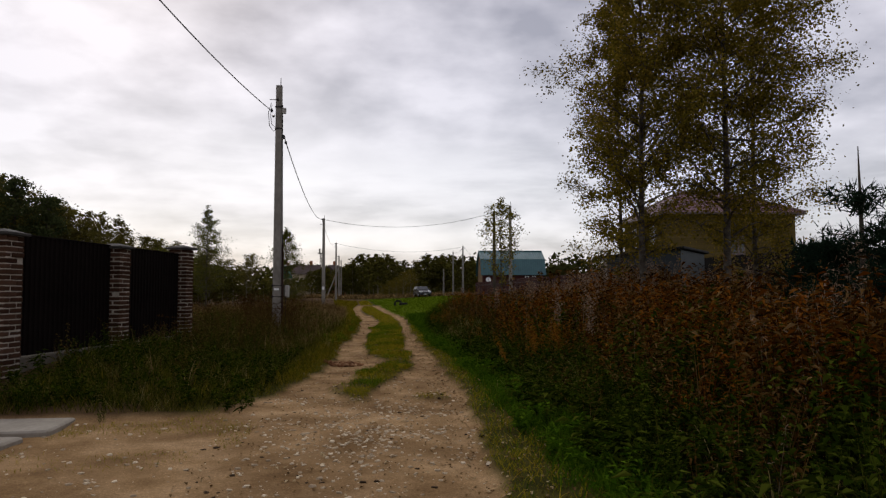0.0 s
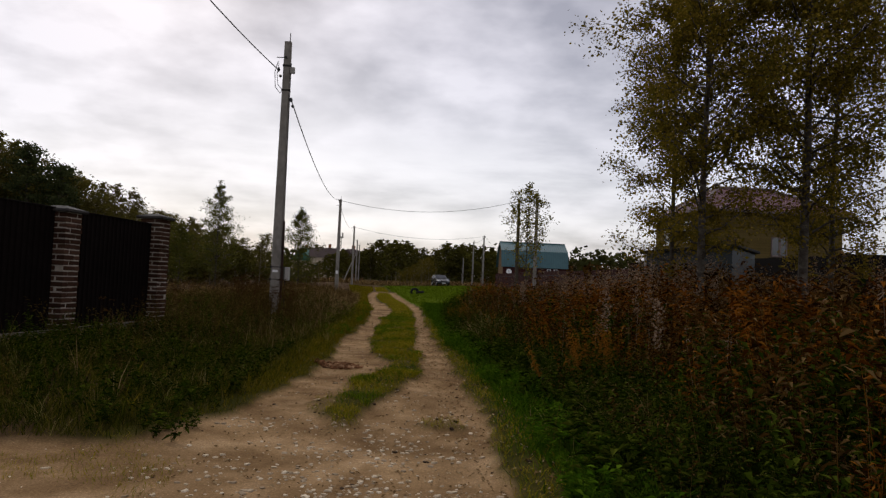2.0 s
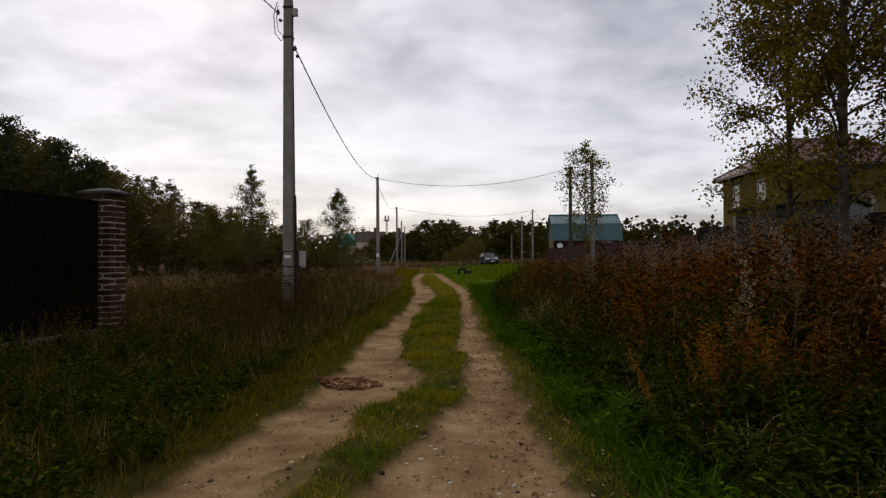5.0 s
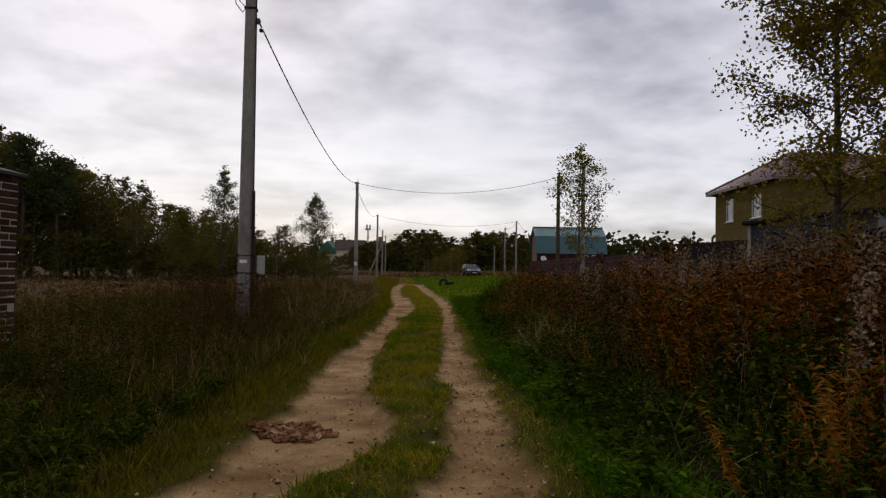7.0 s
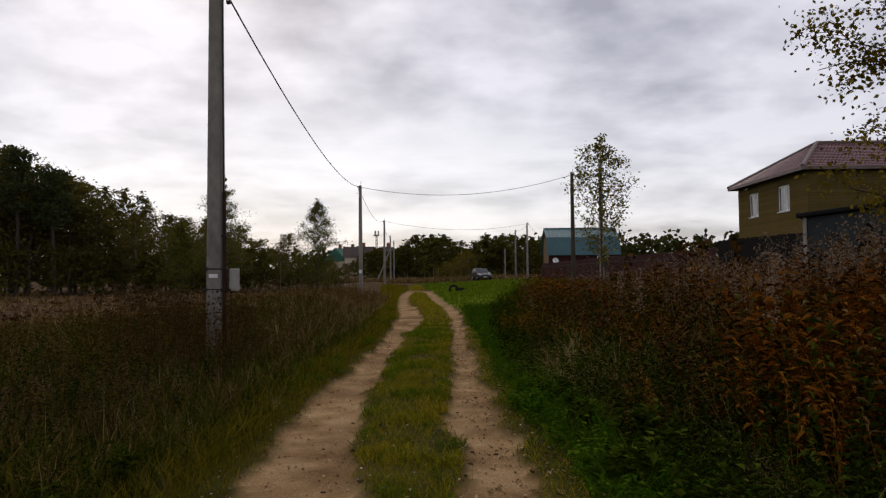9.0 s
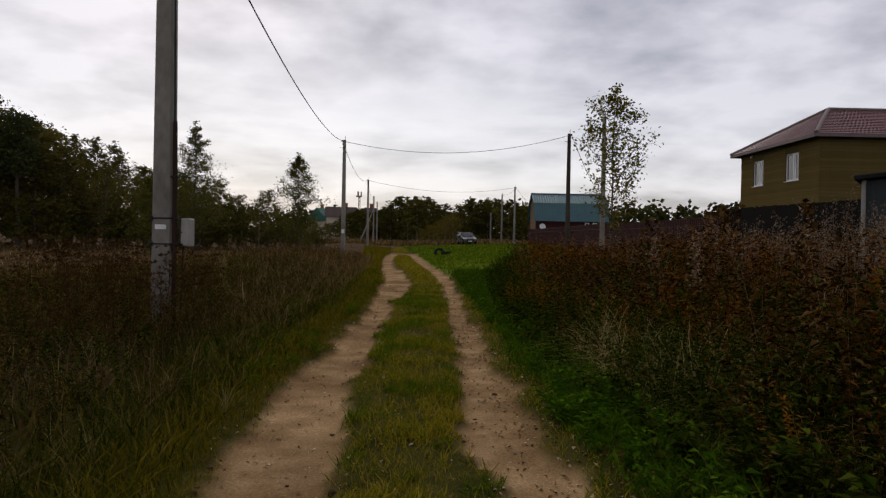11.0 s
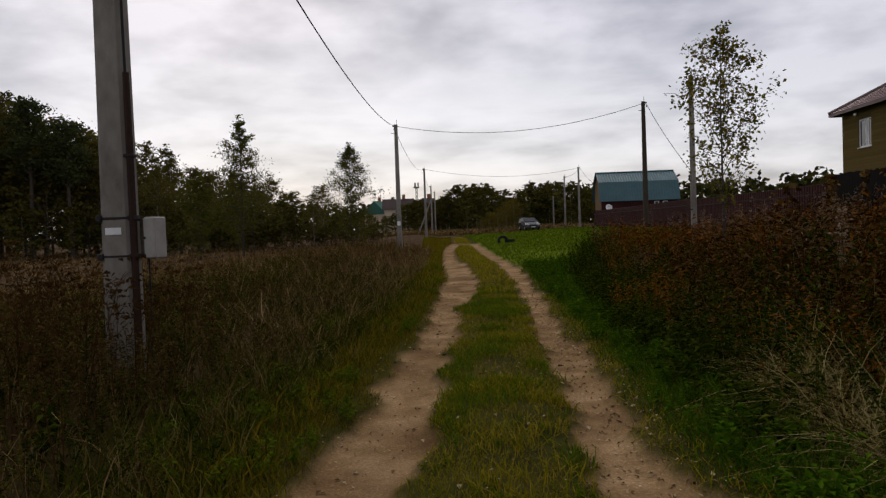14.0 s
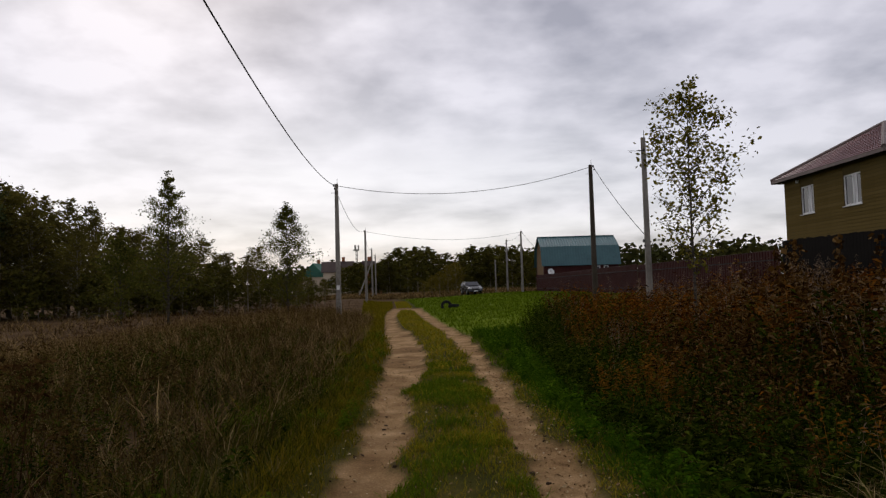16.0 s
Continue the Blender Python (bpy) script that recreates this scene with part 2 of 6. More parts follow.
M_bark = material("dark_bark", [(0.035, 0.028, 0.020), (0.080, 0.065, 0.050)], 6, 0.9, 0.5, stretch=(1, 1, 0.3))
M_birch_bark = material("birch_bark", [(0.018, 0.014, 0.010), (0.060, 0.050, 0.038), (0.14, 0.122, 0.098)], 5, 0.8, 0.3, stretch=(1, 1, 2.2))
M_pale_bark = material("pale_bark", [(0.10, 0.085, 0.06), (0.30, 0.26, 0.20)], 3, 0.8, 0.3)
M_concrete = material("pole_concrete", [(0.120, 0.105, 0.085), (0.215, 0.198, 0.170), (0.30, 0.28, 0.24)], 1.6, 0.9, 0.25, bump_scale=60, stretch=(1, 1, 0.5))
M_slab = material("slab_concrete", [(0.19, 0.165, 0.13), (0.32, 0.29, 0.24)], 2.2, 0.9, 0.4, bump_scale=40)
M_beam = material("footing_concrete", [(0.070, 0.060, 0.046), (0.13, 0.113, 0.088)], 3, 0.95, 0.4)
M_brick = material("brick", [(0.022, 0.011, 0.007), (0.050, 0.026, 0.017), (0.095, 0.052, 0.034)], 12, 0.9, 0.5, island=0.55, per_object=True)
M_mortar = material("mortar", [(0.27, 0.235, 0.19), (0.42, 0.375, 0.31)], 14, 0.95, 0.4)
M_sheet = material("brown_profiled_sheet", [(0.005, 0.0035, 0.003), (0.010, 0.007, 0.006)], 1.2, 0.85, 0.05, spec=0.02)
M_cap = material("pillar_cap", [(0.026, 0.023, 0.021), (0.055, 0.050, 0.045)], 5, 0.7, 0.2)
M_steel = material("dark_steel", [(0.020, 0.019, 0.018), (0.045, 0.040, 0.036)], 9, 0.6, 0.1, metal=0.4)
M_rustpipe = material("brown_pipe", [(0.022, 0.013, 0.010), (0.045, 0.025, 0.018)], 5, 0.6, 0.1)
M_box = material("meter_box_grey", [(0.27, 0.255, 0.225), (0.36, 0.345, 0.31)], 3, 0.55, 0.05)
M_white = material("white_paint", [(0.62, 0.62, 0.61), (0.78, 0.78, 0.76)], 4, 0.5, 0.03)
M_wire = material("cable_black", [(0.012, 0.012, 0.013), (0.03, 0.03, 0.03)], 5, 0.5, 0)
M_ceramic = material("insulator", [(0.02, 0.02, 0.022), (0.05, 0.05, 0.05)], 5, 0.3, 0)
M_houseblock = material("house_yellow_brick", [(0.080, 0.056, 0.018), (0.125, 0.090, 0.031), (0.155, 0.114, 0.044)], 0.9, 0.9, 0.2, island=0.35, per_object=True)
M_house = material("house_mortar", [(0.075, 0.055, 0.020), (0.11, 0.083, 0.032)], 1.2, 0.95, 0.2)
M_roof = material("maroon_roof_tile", [(0.090, 0.030, 0.032), (0.135, 0.052, 0.052), (0.17, 0.078, 0.076)], 0.8, 0.45, 0.1, spec=0.4)
M_trim = material("roof_trim", [(0.13, 0.095, 0.085), (0.20, 0.16, 0.145)], 2, 0.5, 0.05)
M_glass = material("window_glass", [(0.02, 0.022, 0.026), (0.03, 0.033, 0.038)], 1, 0.06, 0, spec=0.8)
M_teal = material("teal_roof_sheet", [(0.030, 0.085, 0.095), (0.048, 0.125, 0.135)], 0.7, 0.45, 0.05)
M_redwall = material("dark_red_sheet", [(0.034, 0.010, 0.009), (0.060, 0.018, 0.014)], 0.8, 0.6, 0.05)
M_blackboard = material("black_board", [(0.005, 0.004, 0.0035), (0.010, 0.008, 0.006)], 1.5, 0.8, 0.2)
M_bluegrey = material("blue_grey_sheet", [(0.036, 0.045, 0.047), (0.056, 0.066, 0.069)], 1.0, 0.5, 0.06)
M_shedroof = material("shed_roof_felt", [(0.012, 0.012, 0.012), (0.03, 0.03, 0.028)], 2, 0.85, 0.2)
M_timber = material("weathered_timber", [(0.10, 0.062, 0.028), (0.19, 0.125, 0.062)], 3, 0.8, 0.2, stretch=(4, 4, 0.6))
M_rubber = material("tyre_rubber", [(0.008, 0.008, 0.009), (0.02, 0.02, 0.02)], 9, 0.8, 0.2)
M_carpaint = material("dark_car_paint", [(0.010, 0.012, 0.016), (0.018, 0.020, 0.026)], 2, 0.25, 0, spec=0.6)
M_chrome = material("bright_metal", [(0.35, 0.35, 0.36), (0.5, 0.5, 0.5)], 4, 0.3, 0, metal=0.8)
M_lamp = material("lamp_glass", [(0.55, 0.55, 0.56), (0.7, 0.7, 0.7)], 4, 0.15, 0)
M_debris = material("broken_brick", [(0.085, 0.036, 0.018), (0.22, 0.108, 0.052), (0.46, 0.31, 0.18)], 10, 0.9, 0.4, island=0.6, per_object=True)
M_stone = material("limestone_chip", [(0.22, 0.165, 0.105), (0.46, 0.37, 0.25), (0.70, 0.60, 0.44)], 10, 0.9, 0.2, island=0.7)
M_leaf_litter = material("fallen_leaf", [(0.06, 0.034, 0.016), (0.18, 0.110, 0.045), (0.46, 0.37, 0.22)], 5, 0.8, 0, island=0.7)
M_clod = material("earth_clod", [(0.03, 0.020, 0.013), (0.075, 0.052, 0.034)], 10, 0.95, 0.3, island=0.6)
M_green_house = material("green_roof", [(0.03, 0.10, 0.075), (0.05, 0.14, 0.10)], 0.6, 0.5, 0)
M_orange_house = material("orange_brick", [(0.20, 0.075, 0.035), (0.30, 0.12, 0.055)], 0.6, 0.9, 0)
M_cream_house = material("cream_render", [(0.50, 0.41, 0.29), (0.62, 0.53, 0.40)], 0.6, 0.9, 0)
M_brown_roof = material("brown_roof", [(0.05, 0.036, 0.032), (0.085, 0.062, 0.055)], 0.6, 0.7, 0)
M_horizonwood = material("distant_wood", [(0.020, 0.026, 0.010), (0.042, 0.044, 0.012), (0.070, 0.056, 0.014)], 0.05, 0.9, 0, island=0.35)

# ---- lie of the land ----


def sstep(a, b, x):
    t = np.clip((np.asarray(x, float) - a) / (b - a), 0, 1)
    return t * t * (3 - 2 * t)


def vnoise(x, y, s, seed=0):
    """Smooth lattice noise in 0..1, cell size s."""
    x, y = np.asarray(x, float) / s, np.asarray(y, float) / s
    xi, yi = np.floor(x), np.floor(y)
    fx, fy = x - xi, y - yi
    fx, fy = fx * fx * (3 - 2 * fx), fy * fy * (3 - 2 * fy)

    def h(a, b):
        v = np.sin(a * 127.1 + b * 311.7 + seed * 74.7) * 43758.5453
        return v - np.floor(v)
    return (h(xi, yi) * (1 - fx) + h(xi + 1, yi) * fx) * (1 - fy) + (h(xi, yi + 1) * (1 - fx) + h(xi + 1, yi + 1) * fx) * fy


def drift(y):
    """How far the middle of the track strays from the y axis, by distance."""
    return np.interp(y, [-50, 20, 26, 30, 36, 40, 50, 60, 84, 120], [0, 0, 0.10, 0.0, -0.38, -0.70, -1.29, -1.65, -2.85, -6.0])


RUT_Y = [1.5, 2.6, 4.2, 5.3, 6.4, 7.2, 8, 9.6, 12.5, 17.5, 20, 21.6, 23, 26.3, 28, 30.3, 36, 39, 50, 57, 60]
LEFT_OUT = [-1.55, -1.41, -1.20, -1.08, -1.05, -1.08, -1.15, -1.15, -1.13, -1.09, -1.08, -1.11, -1.15, -1.18, -1.30, -1.43, -1.83, -2.0, -2.65, -2.85, -2.85]
LEFT_IN = [-0.60, -0.62, -0.44, -0.08, 0.0, -0.25, -0.42, -0.52, -0.54, -0.56, -0.66, -0.46, -0.30, -0.33, -0.44, -0.50, -0.97, -1.37, -1.98, -2.1, -2.05]
RIGHT_IN = [-0.30, 0.02, 0.27, 0.50, 0.52, 0.48, 0.47, 0.49, 0.49, 0.53, 0.53, 0.57, 0.55, 0.60, 0.50, 0.52, 0.2, 0.0, -0.6, -0.98, -1.2]
RIGHT_OUT = [1.06, 1.12, 1.07, 1.05, 1.05, 1.0, 0.98, 0.96, 0.93, 0.92, 0.90, 0.95, 0.93, 1.05, 1.0, 1.05, 0.8, 0.6, 0.1, -0.3, -0.5]


def bare(x, y):
    """1 on bare sand, 0 on turf."""
    x, y = np.asarray(x, float), np.asarray(y, float)
    u = x + (vnoise(x, y, 0.55, 3) - 0.5) * 0.22 + (vnoise(x, y, 0.17, 5) - 0.5) * 0.12
    edge_l = np.where(y < 1.5, np.interp(y, [-0.7, 0.0, 1.5], [-9, -2.1, -1.55]), np.interp(y, RUT_Y, LEFT_OUT))
    edge_r = np.where(y < 1.5, np.interp(y, [-60, -2.4, 1.5], [0.70, 0.84, 1.06]), np.interp(y, RUT_Y, RIGHT_OUT))
    strip_l, strip_r = np.interp(y, RUT_Y, LEFT_IN), np.interp(y, RUT_Y, RIGHT_IN)
    soft = np.interp(y, [0, 20, 60], [0.05, 0.06, 0.16])
    strip = sstep(strip_l - soft, strip_l + soft, u) * (1 - sstep(strip_r - soft, strip_r + soft, u)) * sstep(0.6, 1.5, y) * (1 - sstep(59, 61, y))
    worn = sstep(edge_l - soft, edge_l + soft, u) * (1 - sstep(edge_r - soft, edge_r + soft, u)) * (1 - strip)
    tuft = sstep(0.64, 0.72, vnoise(x, y, 0.62, 12)) * sstep(-3.0, -1, y) * (1 - sstep(2, 5, y)) * (np.abs(u) < 0.8)
    worn = worn * (1 - 0.55 * tuft)
    return worn * (1 - sstep(62.5, 65.5, y))


def gz(x, y):
    x, y = np.asarray(x, float), np.asarray(y, float)
    along = np.interp(y, [-100, 50, 62, 98, 130], [0, 0, 0.10, 0.42, 0.50])
    u = x - drift(y)
    side = 0.38 * sstep(-1.5, -4.6, u) * sstep(-0.6, 3.0, y) * (1 - 0.7 * sstep(-5.6, -9.5, u)) + 0.22 * sstep(1.4, 4.5, u) + 0.6 * sstep(5, 13, u)
    z = along + side * (1 - along)
    near = (np.abs(u) < 6)
    w = bare(x, y)
    z = z - 0.055 * w + 0.03 * np.exp(-(u / 0.35) ** 2) * sstep(1, 4, y)
    z = z + near * (0.035 * (vnoise(x, y, 0.9, 21) - 0.5) + 0.007 * (vnoise(x, y, 0.31, 22) - 0.5)) + 0.10 * (1 - near) * (vnoise(x, y, 5, 23) - 0.5)
    return z


def G(x, y):
    return float(gz(x, y))


# ---- mesh helpers ----


def tri_mesh(name, V, T, smooth=False):
    V, T = np.asarray(V, np.float32).reshape(-1, 3), np.asarray(T, np.int32).reshape(-1, 3)
    me = bpy.data.meshes.new(name)
    me.vertices.add(len(V)); me.vertices.foreach_set("co", V.ravel())
    me.loops.add(T.size); me.loops.foreach_set("vertex_index", T.ravel())
    me.polygons.add(len(T)); me.polygons.foreach_set("loop_start", np.arange(0, T.size, 3, dtype=np.int32))
    me.polygons.foreach_set("use_smooth", np.full(len(T), smooth))
    me.update(calc_edges=True)
    return me


def join(parts):
    V, T, n = [], [], 0
    for v, t in parts:
        V.append(v); T.append(np.asarray(t) + n); n += len(v)
    return np.concatenate(V), np.concatenate(T)


def scatter(templates, P, rz, size, rng, tilt=0.12, lift=None):
    """Copies of small (verts, tris) templates at points P (n, 3), turned and tilted, joined."""
    which = rng.integers(0, len(templates), len(P))
    out = []
    for k, (v, t) in enumerate(templates):
        idx = np.where(which == k)[0]
        if not len(idx):
            continue
        a, s = rz[idx], size[idx]
        c, sn = np.cos(a), np.sin(a)
        sx = s if lift is None else s * lift[idx]
        x = v[None, :, 0] * sx[:, None]; y = v[None, :, 1] * sx[:, None]; z = v[None, :, 2] * s[:, None]
        X = x * c[:, None] - y * sn[:, None]; Y = x * sn[:, None] + y * c[:, None]
        X = X + z * rng.normal(0, tilt, len(idx))[:, None]; Y = Y + z * rng.normal(0, tilt, len(idx))[:, None]
        W = np.stack([X, Y, z], 2) + P[idx][:, None, :]
        TT = t[None] + (np.arange(len(idx)) * len(v))[:, None, None]
        out.append((W.reshape(-1, 3), TT.reshape(-1, 3)))
    return join(out)


def tube(path, radii, k=6):
    path, radii = np.asarray(path, float), np.asarray(radii, float)
    n = len(path)
    d = np.gradient(path, axis=0); d /= np.linalg.norm(d, axis=1)[:, None] + 1e-9
    ref = np.where(np.abs(d[:, 2:3]) > 0.9, np.array([[1.0, 0, 0]]), np.array([[0, 0, 1.0]]))
    u = np.cross(d, ref); u /= np.linalg.norm(u, axis=1)[:, None] + 1e-9
    w = np.cross(d, u)
    a = np.linspace(0, 2 * np.pi, k, endpoint=False)
    V = path[:, None] + radii[:, None, None] * (np.cos(a)[None, :, None] * u[:, None] + np.sin(a)[None, :, None] * w[:, None])
    T = []
    for i in range(n - 1):
        for j in range(k):
            p, q = i * k + j, i * k + (j + 1) % k
            T += [(p, q, p + k), (q, q + k, p + k)]
    for j in range(1, k - 1):
        T += [(0, j + 1, j), ((n - 1) * k, (n - 1) * k + j, (n - 1) * k + j + 1)]
    return V.reshape(-1, 3), np.array(T)


def box_bm(sx, sy, sz, at=(0, 0, 0), bevel=0.0, rot=None):
    bm = bmesh.new()
    bmesh.ops.create_cube(bm, size=1.0)
    bmesh.ops.scale(bm, vec=(sx, sy, sz), verts=bm.verts)
    if bevel:
        bmesh.ops.bevel(bm, geom=bm.edges[:], offset=bevel, segments=1, affect="EDGES")
    if rot:
        bmesh.ops.rotate(bm, cent=(0, 0, 0), matrix=Euler([radians(a) for a in rot]).to_matrix(), verts=bm.verts)
    bmesh.ops.translate(bm, vec=at, verts=bm.verts)
    return bm


def cyl_bm(r, depth, at=(0, 0, 0), rot=None, seg=16, r2=None, bevel=0.0):
    bm = bmesh.new()
    bmesh.ops.create_cone(bm, cap_ends=True, segments=seg, radius1=r, radius2=r if r2 is None else r2, depth=depth)
    if bevel:
        rim = [e for e in bm.edges if all(abs(abs(v.co.z) - depth / 2) < 1e-6 for v in e.verts)]
        bmesh.ops.bevel(bm, geom=rim, offset=bevel, segments=2, affect="EDGES")
    if rot:
        bmesh.ops.rotate(bm, cent=(0, 0, 0), matrix=Euler([radians(a) for a in rot]).to_matrix(), verts=bm.verts)
    bmesh.ops.translate(bm, vec=at, verts=bm.verts)
    return bm


def merge_bm(*bms):
    out = bmesh.new()
    for b in bms:
        me = bpy.data.meshes.new("tmp"); b.to_mesh(me); b.free()
        out.from_mesh(me); bpy.data.meshes.remove(me)
    return out


def to_mesh(name, shape, mat):
    if isinstance(shape, bpy.types.Mesh):
        me = shape
    elif isinstance(shape, tuple):
        me = tri_mesh(name, *shape)
    else:
        me = bpy.data.meshes.new(name); shape.to_mesh(me); shape.free()
    if not me.materials:
        me.materials.append(mat)
    return me


def thing(name, label, category, m=None, group="", shape=None, mat=None, kind=""):
    ob = new(name, to_mesh(name, shape, mat) if shape is not None else None)
    if m is not None:
        ob.matrix_world = m
    return tagged(ob, label, category, group, kind)


def part(name, shape, mat, parent, label="", m=None):
    ob = new(name, to_mesh(name, shape, mat))
    ob.parent = parent
    if m is not None:
        ob.matrix_basis = m
    return tagged(ob, label)


def at_ground(x, y, rz=0, sink=0.0, s=1.0):
    return pose(x, y, G(x, y) - sink, 0, 0, rz) @ Matrix.Diagonal((s, s, s, 1))


# ---- ground ----


def build_ground():
    far = np.geomspace(0.5, 2600, 46)
    xs = np.concatenate([-5 - far[::-1], np.arange(-5, -2.2, 0.14), np.arange(-2.2, 2.0, 0.075), np.arange(2.0, 5, 0.14), 5 + far])
    ys = np.concatenate([-14 - np.geomspace(0.5, 2600, 24)[::-1], np.arange(-14, 22, 0.145), np.arange(22, 100, 0.40), 100 + np.geomspace(0.5, 2600, 40)])
    X, Y = np.meshgrid(xs, ys)
    Z = gz(X, Y)
    nx, ny = len(xs), len(ys)
    i = (np.arange(ny - 1)[:, None] * nx + np.arange(nx - 1)[None]).ravel()
    T = np.concatenate([np.stack([i, i + 1, i + nx + 1], 1), np.stack([i, i + nx + 1, i + nx], 1)])
    me = tri_mesh("ground", np.stack([X, Y, Z], 2).reshape(-1, 3), T, True)
    x, y = X.ravel(), Y.ravel()
    u = x - drift(y)
    zones = {"bare": bare(x, y),
             "lawn": sstep(1.0, 1.4, u) * sstep(26, 36, y) * (1 - sstep(9, 13, u)) * (1 - sstep(92, 100, y)),
             # ground below the right thicket, coloured dark to stand for its shade
             "thicket_shade": sstep(1.5, 2.1, u) * (1 - sstep(30, 36, y)) * (1 - sstep(14, 20, u)),
             "field": np.maximum(np.maximum(sstep(-2.0, -3.2, u), sstep(97, 110, y)), sstep(62, 66, y) * (1 - sstep(-0.2, 0.8, u)))}
    for key, val in zones.items():
        a = me.attributes.new(key, "FLOAT", "POINT")
        a.data.foreach_set("value", np.asarray(val, np.float32))
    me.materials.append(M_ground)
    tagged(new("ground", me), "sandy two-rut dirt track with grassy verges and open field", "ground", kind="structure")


build_ground()

# ---- poles and wires ----


def concrete_pole(name, x, y, top, base_w=0.27, top_w=0.165, label="weathered grey concrete utility pole standing in weeds", lean=(0, 0), group="utility poles along the track", mat=None):
    z0 = G(x, y)
    h = top - z0 + 0.15
    root = thing(name, label, "utility pole", pose(x, y, z0 - 0.15, lean[0], lean[1], 0), group)
    bm = bmesh.new()
    rings = []
    for k in range(7):
        f = k / 6
        w = base_w + (top_w - base_w) * f
        d = w * 0.86
        c = w * 0.12
        pts = [(-w / 2 + c, -d / 2), (w / 2 - c, -d / 2), (w / 2, -d / 2 + c), (w / 2, d / 2 - c), (w / 2 - c, d / 2), (-w / 2 + c, d / 2), (-w / 2, d / 2 - c), (-w / 2, -d / 2 + c)]
        rings.append([bm.verts.new((px, py, h * f)) for px, py in pts])
    for a, b in zip(rings, rings[1:]):
        for k in range(8):
            bm.faces.new((a[k], a[(k + 1) % 8], b[(k + 1) % 8], b[k]))
    bm.faces.new(rings[-1]); bm.faces.new(rings[0][::-1])
    part("shaft", bm, mat or M_concrete, root)
    part("top_rod", cyl_bm(0.012, 0.28, (top_w * 0.25, 0, h + 0.10), seg=6), M_steel, root)
    part("hook_bracket", merge_bm(box_bm(0.05, 0.22, 0.05, (-0.02, -0.05, h - 0.45), 0.008), cyl_bm(0.012, 0.22, (-top_w * 0.9, -0.08, h - 0.45), (0, 90, 0), 8)), M_steel, root)
    return root, h


def shackle(parent, at):
    part("insulator", merge_bm(cyl_bm(0.045, 0.06, at, seg=12, bevel=0.012), cyl_bm(0.028, 0.11, at, seg=10)), M_ceramic, parent, "dark glazed insulator")
    part("cable_clamp", cyl_bm(0.04, 0.07, (at[0] + 0.05, at[1] + 0.03, at[2] - 0.16), (35, 0, 0), 12, bevel=0.01), M_ceramic, parent)


POLE_A = (-3.24, 13.32)
POLES = {"B": (-4.5, 44.5, 6.8), "C": (-5.95, 79.5, 7.4), "D": (-7.4, 108, 7.3), "E": (-8.2, 127, 7.4), "R": (7.87, 43.75, 7.3), "F": (10.2, 87, 7.5), "H": (10.2, 101, 7.5)}

pole, ph = concrete_pole("utility_pole", *POLE_A, 7.64, 0.275, 0.18, "tall tapered grey concrete pole with steel bands and label", group="utility poles along the track")
zb = G(*POLE_A) - 0.15
for zz in (1.60, 1.275):
    k = zz - zb
    part("strap", merge_bm(box_bm(0.262, 0.228, 0.022, (0, 0, k), 0.004), box_bm(0.05, 0.06, 0.06, (-0.13, -0.10, k), 0.008), box_bm(0.09, 0.05, 0.04, (0.165, -0.10, k), 0.006)), M_steel, pole, "dark steel band")
part("label_plate", box_bm(0.14, 0.006, 0.06, (-0.01, -0.114, 1.49 - zb), 0.002), M_white, pole, "worn white painted number plate")
part("conduit", tube([(0.165, -0.10, 0.0), (0.16, -0.10, 2.1), (0.155, -0.098, 2.75)], [0.032, 0.032, 0.028], 8), M_rustpipe, pole, "brown conduit pipe")
part("riser_cable", tube([(0.15, -0.10, 2.7), (0.135, -0.10, 4.5), (0.12, -0.095, 6.4), (0.12, -0.09, ph - 0.6)], [0.012] * 4, 5), M_wire, pole)
part("conduit_clip", box_bm(0.09, 0.08, 0.03, (0.158, -0.095, 2.05), 0.006), M_steel, pole)
shackle(pole, (-0.21, -0.08, ph - 0.78))
shackle(pole, (0.16, -0.07, ph - 1.58))
part("junction_box", box_bm(0.12, 0.10, 0.17, (0.16, -0.06, ph - 0.78), 0.012), M_box, pole, "small grey junction box")
part("band", box_bm(0.215, 0.19, 0.05, (0, 0, ph - 0.66), 0.006), M_steel, pole)
part("band", box_bm(0.225, 0.195, 0.04, (0, 0, ph - 1.32), 0.006), M_steel, pole)
part("jumper_cable", tube([(-0.22, -0.1, ph - 0.56), (-0.30, -0.1, ph - 0.85), (-0.27, -0.1, ph - 1.25), (-0.14, -0.1, ph - 1.42), (-0.09, -0.1, ph - 1.35)], [0.010] * 5, 5), M_wire, pole)
part("jumper_cable", tube([(-0.2, -0.1, ph - 0.62), (-0.24, -0.1, ph - 0.9), (-0.20, -0.1, ph - 1.2), (-0.10, -0.1, ph - 1.3)], [0.008] * 4, 5), M_wire, pole)

meter = thing("meter_box", "light grey plastic electricity meter box strapped to the pole", "meter box", pose(-2.955, 13.36, 1.425, 0, 0, -4))
part("body", box_bm(0.10, 0.20, 0.36, (0.0, 0, 0), 0.012), M_box, meter)
part("door", box_bm(0.098, 0.02, 0.345, (0.003, -0.110, 0), 0.008), M_box, meter, "grey hinged door with keyhole")
part("side_flange", box_bm(0.045, 0.05, 0.34, (-0.074, -0.05, 0), 0.006), M_beam, meter)
part("lock", cyl_bm(0.009, 0.012, (-0.03, -0.124, 0), (90, 0, 0), 10), M_steel, meter)
part("mount_bracket", box_bm(0.14, 0.03, 0.03, (-0.09, -0.02, 0.165), 0.005), M_steel, meter)
